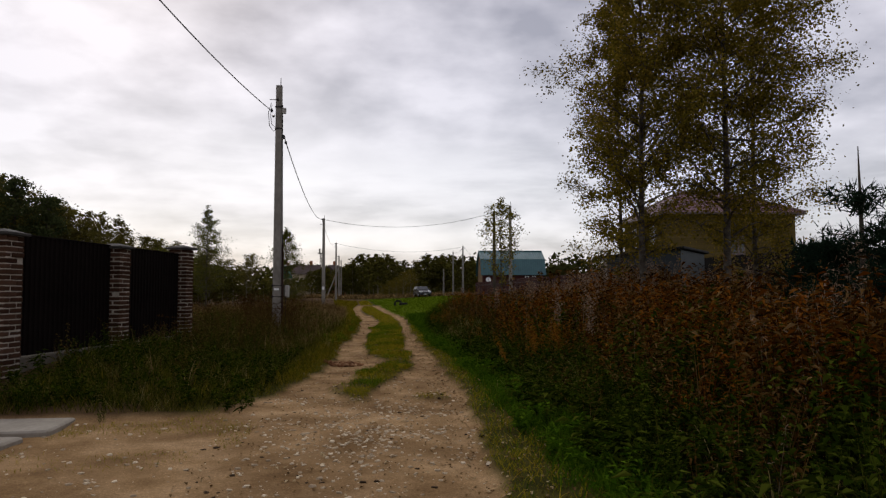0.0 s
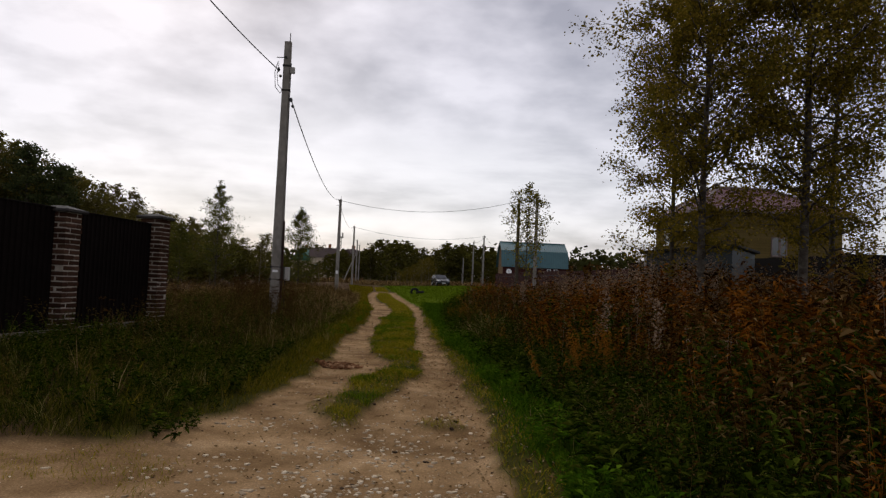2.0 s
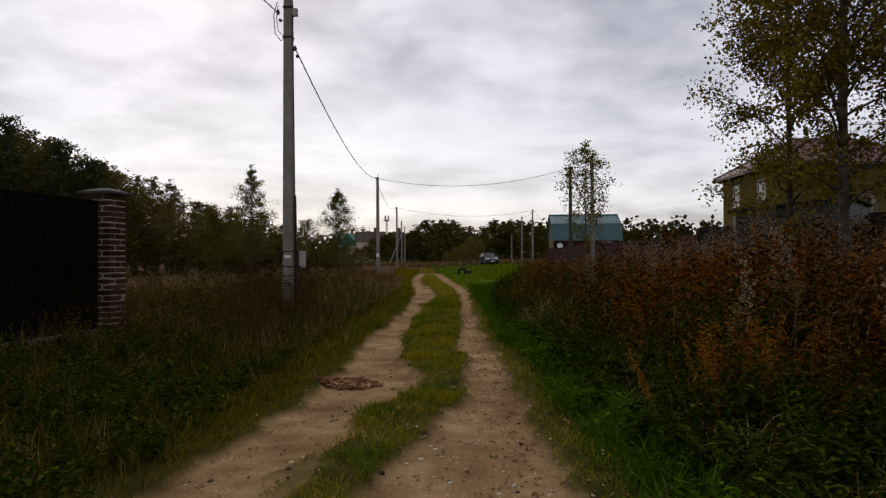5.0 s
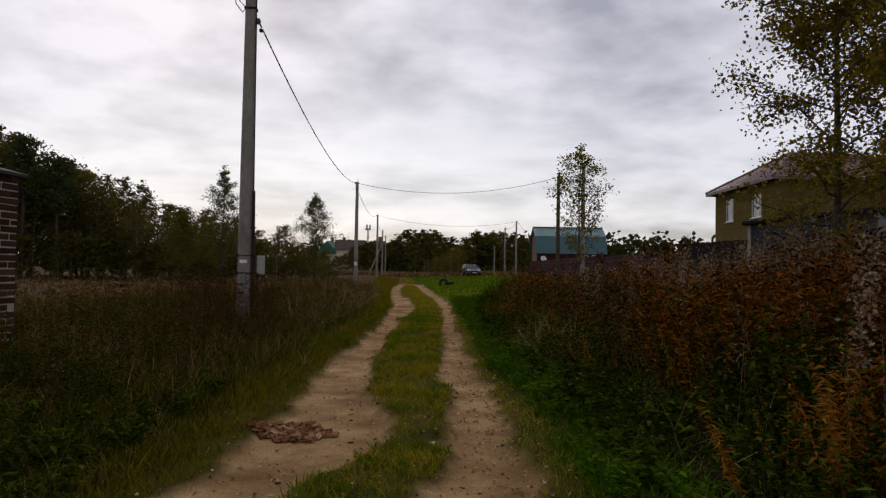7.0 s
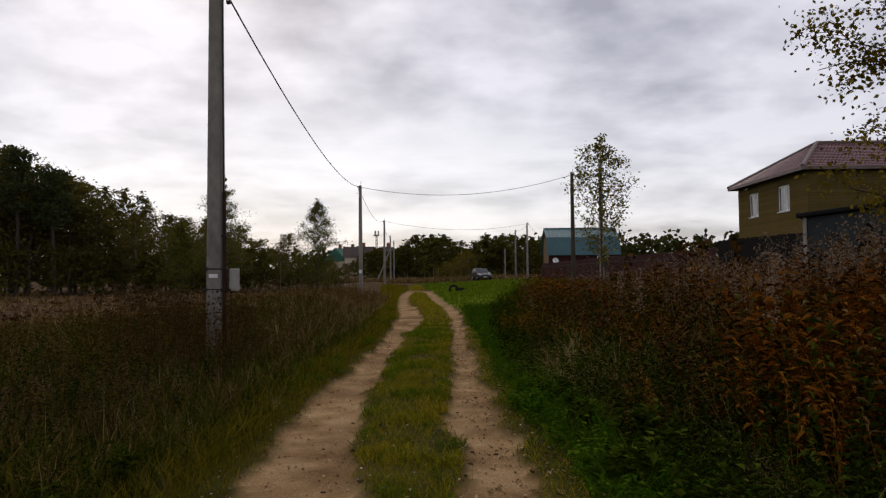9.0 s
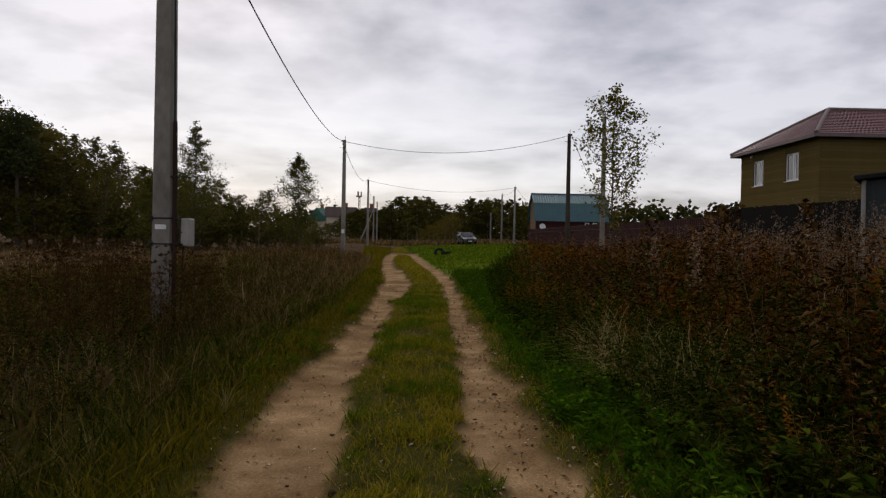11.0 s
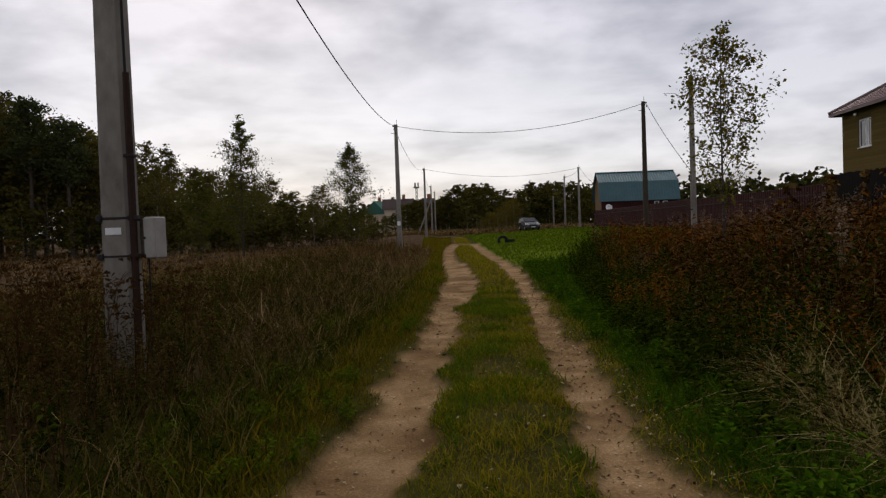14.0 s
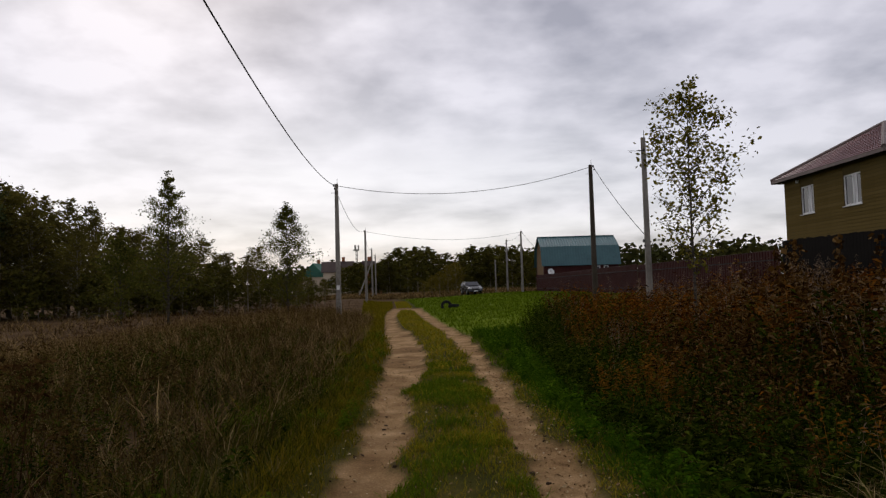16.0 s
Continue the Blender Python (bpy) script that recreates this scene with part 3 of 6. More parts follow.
part("mount_bracket", box_bm(0.14, 0.03, 0.03, (-0.09, -0.085, -0.15), 0.005), M_steel, meter)
part("cable_tail", tube([(-0.04, -0.05, -0.17), (-0.04, -0.05, -0.7), (-0.05, -0.05, -1.08)], [0.010] * 3, 5), M_wire, meter)

for key, (x, y, top) in POLES.items():
    p, h = concrete_pole("utility_pole", x, y, top, 0.26, 0.165, "slender grey concrete utility pole beside the track" if key != "R" else "dark weathered utility pole carrying a service wire", mat=M_bark if key == "R" else None)
    shackle(p, (-0.13 if x < 0 else 0.13, -0.03, h - 0.07))
    if key == "B":
        part("notice_plate", box_bm(0.16, 0.006, 0.22, (0, -0.13, 1.6), 0.003), M_white, p, "pale notice plate")
    if key == "D":
        part("brace", tube([(-2.0, -0.4, 0.1), (-0.05, -0.05, h * 0.72)], [0.10, 0.08], 8), M_concrete, p, "leaning concrete brace")
post, h = concrete_pole("garden_pole", 7.25, 33.3, 6.45, 0.20, 0.14, "grey concrete service pole beside a young birch", group="")
shackle(post, (-0.14, -0.06, 2.7))
stub, h = concrete_pole("short_post", 9.0, 104, 5.1, 0.22, 0.16, "short pale concrete post by a far fence", group="")
concrete_pole("utility_pole", -4.27, -21.0, 7.75, 0.27, 0.17, "grey concrete utility pole with hook bracket")


def wire(a, b, sag, r=0.013, label="black twisted overhead cable hanging between poles"):
    a, b = np.array(a), np.array(b)
    f = np.linspace(0, 1, 25)[:, None]
    p = a + (b - a) * f
    p[:, 2] -= 4 * sag * (f * (1 - f))[:, 0]
    v, t = tube(p, [r] * 25, 5)
    thing("overhead_cable", label, "cable", None, "overhead cables", (v, t), M_wire)


def top_of(key):
    x, y, z = POLES[key]
    return (x + (-0.12 if x < 0 else 0.12), y, z - 0.06)


wire((-4.4, -21, 7.5), (-3.45, 13.24, 6.85), 1.05)
wire((-3.07, 13.26, 6.05), top_of("B"), 0.68, 0.015)
wire(top_of("B"), top_of("C"), 0.8)
wire(top_of("C"), top_of("D"), 0.6)
wire(top_of("D"), top_of("E"), 0.4)
wire(top_of("B"), top_of("R"), 0.82)
wire(top_of("C"), top_of("F"), 0.85)
wire(top_of("F"), top_of("H"), 0.3)
wire(top_of("F"), (14.0, 95.4, 5.6), 0.4)
wire(top_of("R"), (7.2, 33.3, 3.1), 0.15)

# ---- brick pillars and sheet fence ----
BRICK_A = box_bm(0.246, 0.12, 0.061, (0, 0, 0), 0.006)
BRICK_ME = [to_mesh("brick", BRICK_A, M_brick), to_mesh("brick", box_bm(0.12, 0.12, 0.065, (0, 0, 0), 0.006), M_brick), to_mesh("brick", box_bm(0.242, 0.118, 0.058, (0, 0, 0), 0.009), M_brick)]
rng = np.random.default_rng(4)
FENCE_DIR = math.degrees(math.atan2(2.75, 0.39))


def pillar(x, y, top, group="brick gate pillars"):
    z0 = G(x, y) - 0.12
    p = thing("brick_pillar", "brown brick fence pillar with pale raked joints and flat cap", "pillar", pose(x, y, z0, 0, 0, FENCE_DIR - 90), group)
    h = top - z0
    n = int((h - 0.09) / 0.0755)
    core = n * 0.0755
    part("mortar_core", box_bm(0.358, 0.358, core, (0, 0, core / 2)), M_mortar, p, "pale mortar")
    for c in range(n):
        zc = c * 0.0755 + 0.037
        ring = [(-0.065, -0.132, 0, 0), (0.132, -0.065, 90, 0), (0.065, 0.132, 0, 0), (-0.132, 0.065, 90, 0)]
        if c % 2:
            ring = [(0.065, -0.132, 0, 0), (0.132, 0.065, 90, 0), (-0.065, 0.132, 0, 0), (-0.132, -0.065, 90, 0)]
        for bx, by, r, _ in ring:
            part("brick", BRICK_ME[0 if rng.random() < 0.6 else 2], M_brick, p, "", pose(bx + rng.normal(0, 0.004), by + rng.normal(0, 0.004), zc + rng.normal(0, 0.0015), 0, 0, r + rng.normal(0, 0.8)))
    part("cap", merge_bm(box_bm(0.50, 0.50, 0.045, (0, 0, core + 0.022), 0.008), cyl_bm(0.33, 0.05, (0, 0, core + 0.068), (0, 0, 45), 4, 0.10)), M_cap, p, "dark flat cap")
    return p


PILLARS = [(-5.22, 1.60, 2.30), (-4.77, 4.50, 2.32), (-4.38, 7.24, 2.41)]
for q in PILLARS:
    pillar(*q)


def profiled_sheet(name, label, category, a, b, z_lo, z_hi, mat, pitch=0.14, depth=0.03, rails=True, group=""):
    """A run of trapezoid-profiled steel sheet from a to b, with a rail behind and a lip."""
    a, b = Vector((*a, 0)), Vector((*b, 0))
    n = max(2, int((b - a).length / pitch))
    length = (b - a).length
    root = thing(name, label, category, pose(a.x, a.y, 0, 0, 0, math.degrees(math.atan2(b.y - a.y, b.x - a.x))), group)
    xs, ds = [], []
    for i in range(n):
        for f, d in ((0.0, 0), (0.42, 0), (0.5, 1), (0.92, 1)):
            xs.append((i + f) * length / n); ds.append(d * depth)
    xs.append(length); ds.append(0)
    g = lambda t: G(a.x + (b.x - a.x) * t / length, a.y + (b.y - a.y) * t / length)
    k = len(xs)
    V, T = [], []
    for off in (0.0, 0.004):
        for row in range(2):
            for x, d in zip(xs, ds):
                lo = z_lo if z_lo is not None else g(x) + 0.05
                V.append((x, -d + off, lo if row == 0 else z_hi))
    for s in (0, 2 * k):
        for i in range(k - 1):
            T += [(s + i, s + i + 1, s + k + i + 1), (s + i, s + k + i + 1, s + k + i)]
    part("sheet", (np.array(V), np.array(T)), mat, root)
    if rails:
        zs = z_lo if z_lo is not None else g(length / 2)
        for f in (0.2, 0.8):
            part("rail", box_bm(length, 0.04, 0.04, (length / 2, 0.03, zs + (z_hi - zs) * f)), M_steel, root)
    part("top_lip", box_bm(length, depth + 0.02, 0.02, (length / 2, -depth / 2, z_hi + 0.008), 0.004), mat, root)
    return root


for (xa, ya, za), (xb, yb, zb2) in zip(PILLARS, PILLARS[1:]):
    d = Vector((xb - xa, yb - ya)).normalized() * 0.19
    z_lo = max(G(xa, ya), G(xb, yb)) + 0.11
    profiled_sheet("metal_fence", "dark brown profiled steel fence panel between brick pillars", "fence", (xa + d.x, ya + d.y), (xb - d.x, yb - d.y), z_lo, 2.20, M_sheet, 0.115, 0.022, group="fence panels")
    L = math.hypot(xb - xa, yb - ya) - 0.40
    thing("fence_footing", "low grey concrete footing under the fence panel", "footing", pose((xa + xb) / 2, (ya + yb) / 2, z_lo - 0.22, 0, 0, FENCE_DIR), "fence footings", box_bm(L, 0.22, 0.42, (0, 0, 0), 0.012), M_beam)

# ---- house with maroon roof ----


def window_unit(house, x, y, z0, z1, width, axis, frame_mat=None):
    """White two-leaf window; axis 'x': set in a wall that runs along y, facing -x."""
    h = z1 - z0
    m = pose(x, y, (z0 + z1) / 2, 0, 0, -90 if axis == "x" else 0)
    w = part("window", merge_bm(box_bm(width, 0.10, 0.07, (0, 0, h / 2 - 0.035), 0.006), box_bm(width, 0.10, 0.07, (0, 0, -h / 2 + 0.035), 0.006), box_bm(0.07, 0.10, h, (-width / 2 + 0.035, 0, 0), 0.006), box_bm(0.07, 0.10, h, (width / 2 - 0.035, 0, 0), 0.006), box_bm(0.11, 0.11, h, (0.05, 0, 0), 0.006)), frame_mat or M_white, house, "white plastic window frame" if frame_mat is None else "brown window frame", m)
    for sx, ww in ((-width / 4 + 0.02, width / 2 - 0.1), (width / 4 + 0.04, width / 2 - 0.14)):
        part("pane", box_bm(ww, 0.02, h - 0.13, (sx, 0.0, 0)), M_glass, w)
    if frame_mat is None:
        part("blind", box_bm(0.16, 0.015, h - 0.14, (0.19, -0.014, 0)), M_white, w, "pale blind behind glass")
    part("sill", box_bm(width + 0.12, 0.18, 0.035, (0, -0.06, -h / 2 - 0.02), 0.005), frame_mat or M_white, w)
    return w


def hip_roof(x0, x1, y0, y1, ze, zr, over, inset, thick=0.10):
    """Hipped roof with stepped tile courses on every slope."""
    X0, X1, Y0, Y1 = x0 - over, x1 + over, y0 - over, y1 + over
    ym = (Y0 + Y1) / 2
    a, b = Vector((X0 + inset, ym, zr)), Vector((X1 - inset, ym, zr))
    c = [Vector((X0, Y0, ze)), Vector((X1, Y0, ze)), Vector((X1, Y1, ze)), Vector((X0, Y1, ze))]
    bm = bmesh.new()
    for e0, e1, r0, r1 in ((c[0], c[1], a, b), (c[1], c[2], b, b), (c[2], c[3], b, a), (c[3], c[0], a, a)):
        n = ((e1 - e0).cross(r0 - e0)).normalized()
        rows = 15
        for i in range(rows):
            f0, f1 = i / rows, (i + 1) / rows
            p0, p1 = e0.lerp(r0, f0), e1.lerp(r1, f0)
            q0, q1 = e0.lerp(r0, f1), e1.lerp(r1, f1)
            cols = max(2, int((p1 - p0).length / 0.19))
            lo, hi = [], []
            for k in range(cols * 2 + 1):
                t = k / (cols * 2)
                wave = 0.018 * (k % 2)
                lo.append(bm.verts.new(p0.lerp(p1, t) + n * (0.045 + wave)))
                hi.append(bm.verts.new(q0.lerp(q1, t) + n * (0.012 + wave)))
            base = [bm.verts.new(p0.lerp(p1, k / (cols * 2)) + n * 0.0) for k in range(cols * 2 + 1)]
            for k in range(cols * 2):
                bm.faces.new((lo[k], lo[k + 1], hi[k + 1], hi[k]))
                bm.faces.new((base[k], base[k + 1], lo[k + 1], lo[k]))
    soffit = merge_bm(box_bm(X1 - X0, Y1 - Y0, 0.05, ((X0 + X1) / 2, (Y0 + Y1) / 2, ze - 0.03)))
    fascia = merge_bm(box_bm(X1 - X0 + 0.04, 0.03, 0.17, ((X0 + X1) / 2, Y0 - 0.005, ze - 0.03)), box_bm(X1 - X0 + 0.04, 0.03, 0.17, ((X0 + X1) / 2, Y1 + 0.005, ze - 0.03)), box_bm(0.03, Y1 - Y0 - 0.04, 0.17, (X0 - 0.005, (Y0 + Y1) / 2, ze - 0.03)), box_bm(0.03, Y1 - Y0 - 0.04, 0.17, (X1 + 0.005, (Y0 + Y1) / 2, ze - 0.03)))
    caps = join([tube([e + Vector((0, 0, 0.07)), r + Vector((0, 0, 0.07))], [0.10, 0.10], 8) for e, r in ((c[0], a), (c[1], b), (c[2], b), (c[3], a), (a, b))])
    return bm, soffit, fascia, caps


HX0, HX1, HY0, HY1, HZ = 18.2, 26.9, 37.1, 45.45, 6.5


def build_house():
    z0 = G(20, 40) - 0.1
    house = thing("house", "two-storey yellow-brown brick house with maroon hipped roof", "house", pose(0, 0, 0))
    t = 0.3
    wins = [(42.70, 43.88, 4.62, 5.93), (38.98, 40.28, 4.54, 5.85)]
    # the wall towards the track, cut round its two windows
    ys = [HY0, wins[1][0], wins[1][1], wins[0][0], wins[0][1], HY1]
    lo, hi = 4.6, 5.96
    bits = [box_bm(t, HY1 - HY0, lo - z0, (HX0 + t / 2, (HY0 + HY1) / 2, (lo + z0) / 2)), box_bm(t, HY1 - HY0, HZ - hi, (HX0 + t / 2, (HY0 + HY1) / 2, (HZ + hi) / 2))]
    for a, b in ((ys[0], ys[1]), (ys[2], ys[3]), (ys[4], ys[5])):
        bits.append(box_bm(t, b - a, hi - lo, (HX0 + t / 2, (a + b) / 2, (hi + lo) / 2)))
    part("side_wall", merge_bm(*bits), M_house, house, "yellow-brown brickwork")
    part("front_wall", box_bm(HX1 - HX0 - 2 * t, t, HZ - z0, ((HX0 + HX1) / 2, HY0 + t / 2, (HZ + z0) / 2)), M_house, house)
    part("back_wall", box_bm(HX1 - HX0 - 2 * t, t, HZ - z0, ((HX0 + HX1) / 2, HY1 - t / 2, (HZ + z0) / 2)), M_house, house)
    part("far_wall", box_bm(t, HY1 - HY0, HZ - z0, (HX1 - t / 2, (HY0 + HY1) / 2, (HZ + z0) / 2)), M_house, house)
    for a, b, _, _ in wins:
        window_unit(house, HX0 + 0.08, (a + b) / 2, lo, hi, b - a, "x")
    window_unit(house, 22.9, HY0 - 0.02, 3.8, 5.0, 1.0, "y", M_trim)
    roof, soffit, fascia, caps = hip_roof(HX0, HX1, HY0, HY1, HZ, 8.42, 0.45, 3.1)
    r = part("roof", roof, M_roof, house, "maroon stepped metal tiles")
    part("soffit", soffit, M_shedroof, r)
    part("fascia", fascia, M_trim, r, "pale brown fascia board")
    part("ridge_cap", caps, M_trim, r)
    part("wall_lamp", merge_bm(cyl_bm(0.07, 0.12, (HX0 - 0.1, 44.0, 6.25), seg=10, bevel=0.02), box_bm(0.1, 0.04, 0.04, (HX0 - 0.05, 44.0, 6.3))), M_white, house)
    # facing courses in relief on the two seen walls
    bm = to_mesh("brick_course", box_bm(0.02, HY1 - HY0, 0.13, (0, 0, 0), 0.004), M_houseblock)
    bf = to_mesh("brick_course", box_bm(HX1 - HX0, 0.02, 0.13, (0, 0, 0), 0.004), M_houseblock)
    z = z0 + 1.7
    while z < lo - 0.1:
        part("brick_course", bm, M_houseblock, house, "", pose(HX0 - 0.008, (HY0 + HY1) / 2, z))
        z += 0.15
    z = z0 + 1.7
    while z < HZ - 0.2:
        part("brick_course", bf, M_houseblock, house, "", pose((HX0 + HX1) / 2, HY0 - 0.008, z))
        z += 0.15
    for a, b in ((ys[0], ys[1]), (ys[2], ys[3]), (ys[4], ys[5])):
        seg = to_mesh("brick_course", box_bm(0.02, b - a, 0.13, (0, 0, 0), 0.004), M_houseblock)
        z = lo + 0.02
        while z < HZ - 0.2:
            part("brick_course", seg, M_houseblock, house, "", pose(HX0 - 0.008, (a + b) / 2, z))
            z += 0.15


build_house()

# ---- shed, fences ----


def build_shed():
    w, d = 2.6, 3.6
    z0 = G(8.5, 16.5) - 0.1
    shed = thing("metal_shed", "blue-grey sheet metal shed with dark lean-to roof", "shed", pose(7.75, 16.5, z0, 0, 0, -36))
    h0, h1 = 2.55 - z0, 2.78 - z0
    tilt = math.degrees(math.atan2(h1 - h0, w))
    for yy in (0.0, d):
        bm = bmesh.new()
        f = [[bm.verts.new((px, yy + o, pz)) for px, pz in ((0, 0), (w, 0), (w, h1), (0, h0))] for o in (-0.025, 0.025)]
        bm.faces.new(f[0]); bm.faces.new(f[1][::-1])
        for k in range(4):
            bm.faces.new((f[0][k], f[1][k], f[1][(k + 1) % 4], f[0][(k + 1) % 4]))
        part("end_wall", bm, M_bluegrey, shed, "blue-grey sheet wall")
    part("side_wall", box_bm(0.05, d - 0.06, h0, (0.025, d / 2, h0 / 2)), M_bluegrey, shed)
    part("side_wall", box_bm(0.05, d - 0.06, h1, (w - 0.025, d / 2, h1 / 2)), M_bluegrey, shed)
    for k in range(7):
        part("seam", box_bm(0.03, 0.02, h0 - 0.05, (0.14 + k * (w - 0.28) / 6, -0.034, h0 / 2), 0.004), M_bluegrey, shed)
    part("corner_post", box_bm(0.07, 0.07, h0 + 0.02, (0.0, -0.03, h0 / 2), 0.01), M_box, shed, "pale corner post")
    part("roof", box_bm(w + 0.3, d + 0.35, 0.09, (w / 2, d / 2, (h0 + h1) / 2 + 0.06), 0.015, (0, -tilt, 0)), M_shedroof, shed, "dark felted roof")


build_shed()


def board_fence(a, b, top, label, mat):
    a, b = Vector((*a, 0)), Vector((*b, 0))
    length = (b - a).length
    root = thing("board_fence", label, "fence", pose(a.x, a.y, 0, 0, 0, math.degrees(math.atan2(b.y - a.y, b.x - a.x))), "dark garden fences")
    n = int(length / 0.16)
    board = {}
    for i in range(n):
        x = (i + 0.5) * length / n
        z = round(G(a.x + (b.x - a.x) * x / length, a.y + (b.y - a.y) * x / length) * 5) / 5
        if z not in board:
            board[z] = to_mesh("board", box_bm(length / n - 0.008, 0.022, top - z + 0.1, (0, 0, (top + z) / 2 - 0.05), 0.003), mat)
        part("board", board[z], mat, root, "", pose(x, 0, rng.normal(0, 0.012), 0, 0, 0))
    for f in (0.35, 0.85):
        part("rail", box_bm(length, 0.05, 0.08, (length / 2, 0.04, 0.8 + (top - 0.8) * f)), mat, root)


board_fence((13.7, 37.0), (16.0, 20.2), 3.0, "tall black-brown board fence in front of the house", M_blackboard)
board_fence((16.05, 20.2), (34, 18.2), 3.1, "tall black-brown board fence beside the shed", M_blackboard)
for y0, y1, x0, x1 in ((37.2, 55, 13.68, 13.3), (55.1, 73, 13.3, 12.9), (73.1, 92, 12.9, 12.5)):
    profiled_sheet("sheet_fence", "dark red profiled steel fence along the plots", "fence", (x0, y0), (x1, y1), None, 2.65 if y0 < 50 else 2.72, M_redwall, 0.24, 0.03, group="dark garden fences")
profiled_sheet("sheet_fence", "dark red profiled steel fence along the plots", "fence", (12.5, 92.1), (23.5, 92.1), None, 2.8, M_redwall, 0.24, 0.03, group="dark garden fences")

# ---- barn with teal roof ----


def build_barn():
    z0 = G(18, 97) - 0.2
    x0, x1, y0, y1 = 13.9, 22.9, 95.0, 101.0
    barn = thing("barn", "two-storey timber barn with teal gambrel sheet roof", "barn", pose(0, 0, 0))
    part("wall", box_bm(x1 - x0, 0.2, 4.0 - z0, ((x0 + x1) / 2, y0 + 0.4, (4.0 + z0) / 2)), M_redwall, barn, "dark red boarded wall")
    part("wall", box_bm(x1 - x0, 0.2, 4.0 - z0, ((x0 + x1) / 2, y1 - 0.4, (4.0 + z0) / 2)), M_redwall, barn)
    prof = [(y0, 3.9), (y0 + 0.75, 6.2), (y0 + 3.0, 7.5), (y1 - 0.75, 6.2), (y1, 3.9)]
    for gx in (x0 + 0.1, x1 - 0.1):
        bm = bmesh.new()
        poly = [(y0 + 0.35, z0), (y0 + 0.35, 3.9)] + [(py + (0.08 if py < y0 + 3 else -0.08), pz - 0.06) for py, pz in prof[1:4]] + [(y1 - 0.35, 3.9), (y1 - 0.35, z0)]
        fa = [bm.verts.new((gx - 0.06, py, pz)) for py, pz in poly]
        fb = [bm.verts.new((gx + 0.06, py, pz)) for py, pz in poly]
        bm.faces.new(fa); bm.faces.new(fb[::-1])
        for k in range(len(poly)):
            bm.faces.new((fa[k], fb[k], fb[(k + 1) % len(poly)], fa[(k + 1) % len(poly)]))
        part("gable", bm, M_timber, barn, "ochre board gable")
    for k, ((ya, za), (yb, zb3)) in enumerate(zip(prof, prof[1:])):
        n = 30
        V, T = [], []
        for i in range(n * 4 + 1):
            x = x0 - 0.25 + (x1 - x0 + 0.5) * i / (n * 4)
            d = 0.035 if i % 4 in (2, 3) else 0.0
            V += [(x, ya, za + d), (x, yb, zb3 + d), (x, ya, za + d - 0.06), (x, yb, zb3 + d - 0.06)]
        for i in range(n * 4):
            p, q = i * 4, i * 4 + 4
            T += [(p, q, q + 1), (p, q + 1, p + 1), (p + 2, q + 3, q + 2), (p + 2, p + 3, q + 3), (p, p + 2, q + 2), (p, q + 2, q), (p + 1, q + 3, p + 3), (p + 1, q + 1, q + 3)]
        part("roof_slope", (np.array(V), np.array(T)), M_teal, barn, "teal profiled roof sheet")
    part("ridge_cap", box_bm(x1 - x0 + 0.5, 0.35, 0.06, ((x0 + x1) / 2, y0 + 3.0, 7.53), 0.015), M_teal, barn)
    for wx in (20.4, 21.4):
        w = part("window", box_bm(0.55, 0.08, 0.5, (wx, y0 + 0.28, 3.5), 0.01), M_white, barn, "small white window")
        part("pane", box_bm(0.38, 0.03, 0.34, (wx, y0 + 0.235, 3.5)), M_glass, w)
    dish = thing("satellite_dish", "small white satellite dish on the barn wall", "satellite dish", pose(14.75, 94.75, 3.25, 70, 0, 10))
    bm = bmesh.new()
    bmesh.ops.create_uvsphere(bm, u_segments=16, v_segments=10, radius=0.5)
    bmesh.ops.delete(bm, geom=[v for v in bm.verts if v.co.z > -0.28], context="VERTS")
    bmesh.ops.scale(bm, vec=(1, 1, 0.6), verts=bm.verts)
    part("bowl", bm, M_white, dish)
    part("arm", merge_bm(cyl_bm(0.015, 0.5, (0, -0.12, -0.05), (20, 0, 0), 6), box_bm(0.06, 0.06, 0.3, (0, 0.1, -0.35))), M_steel, dish)


build_barn()

# ---- parked car ----


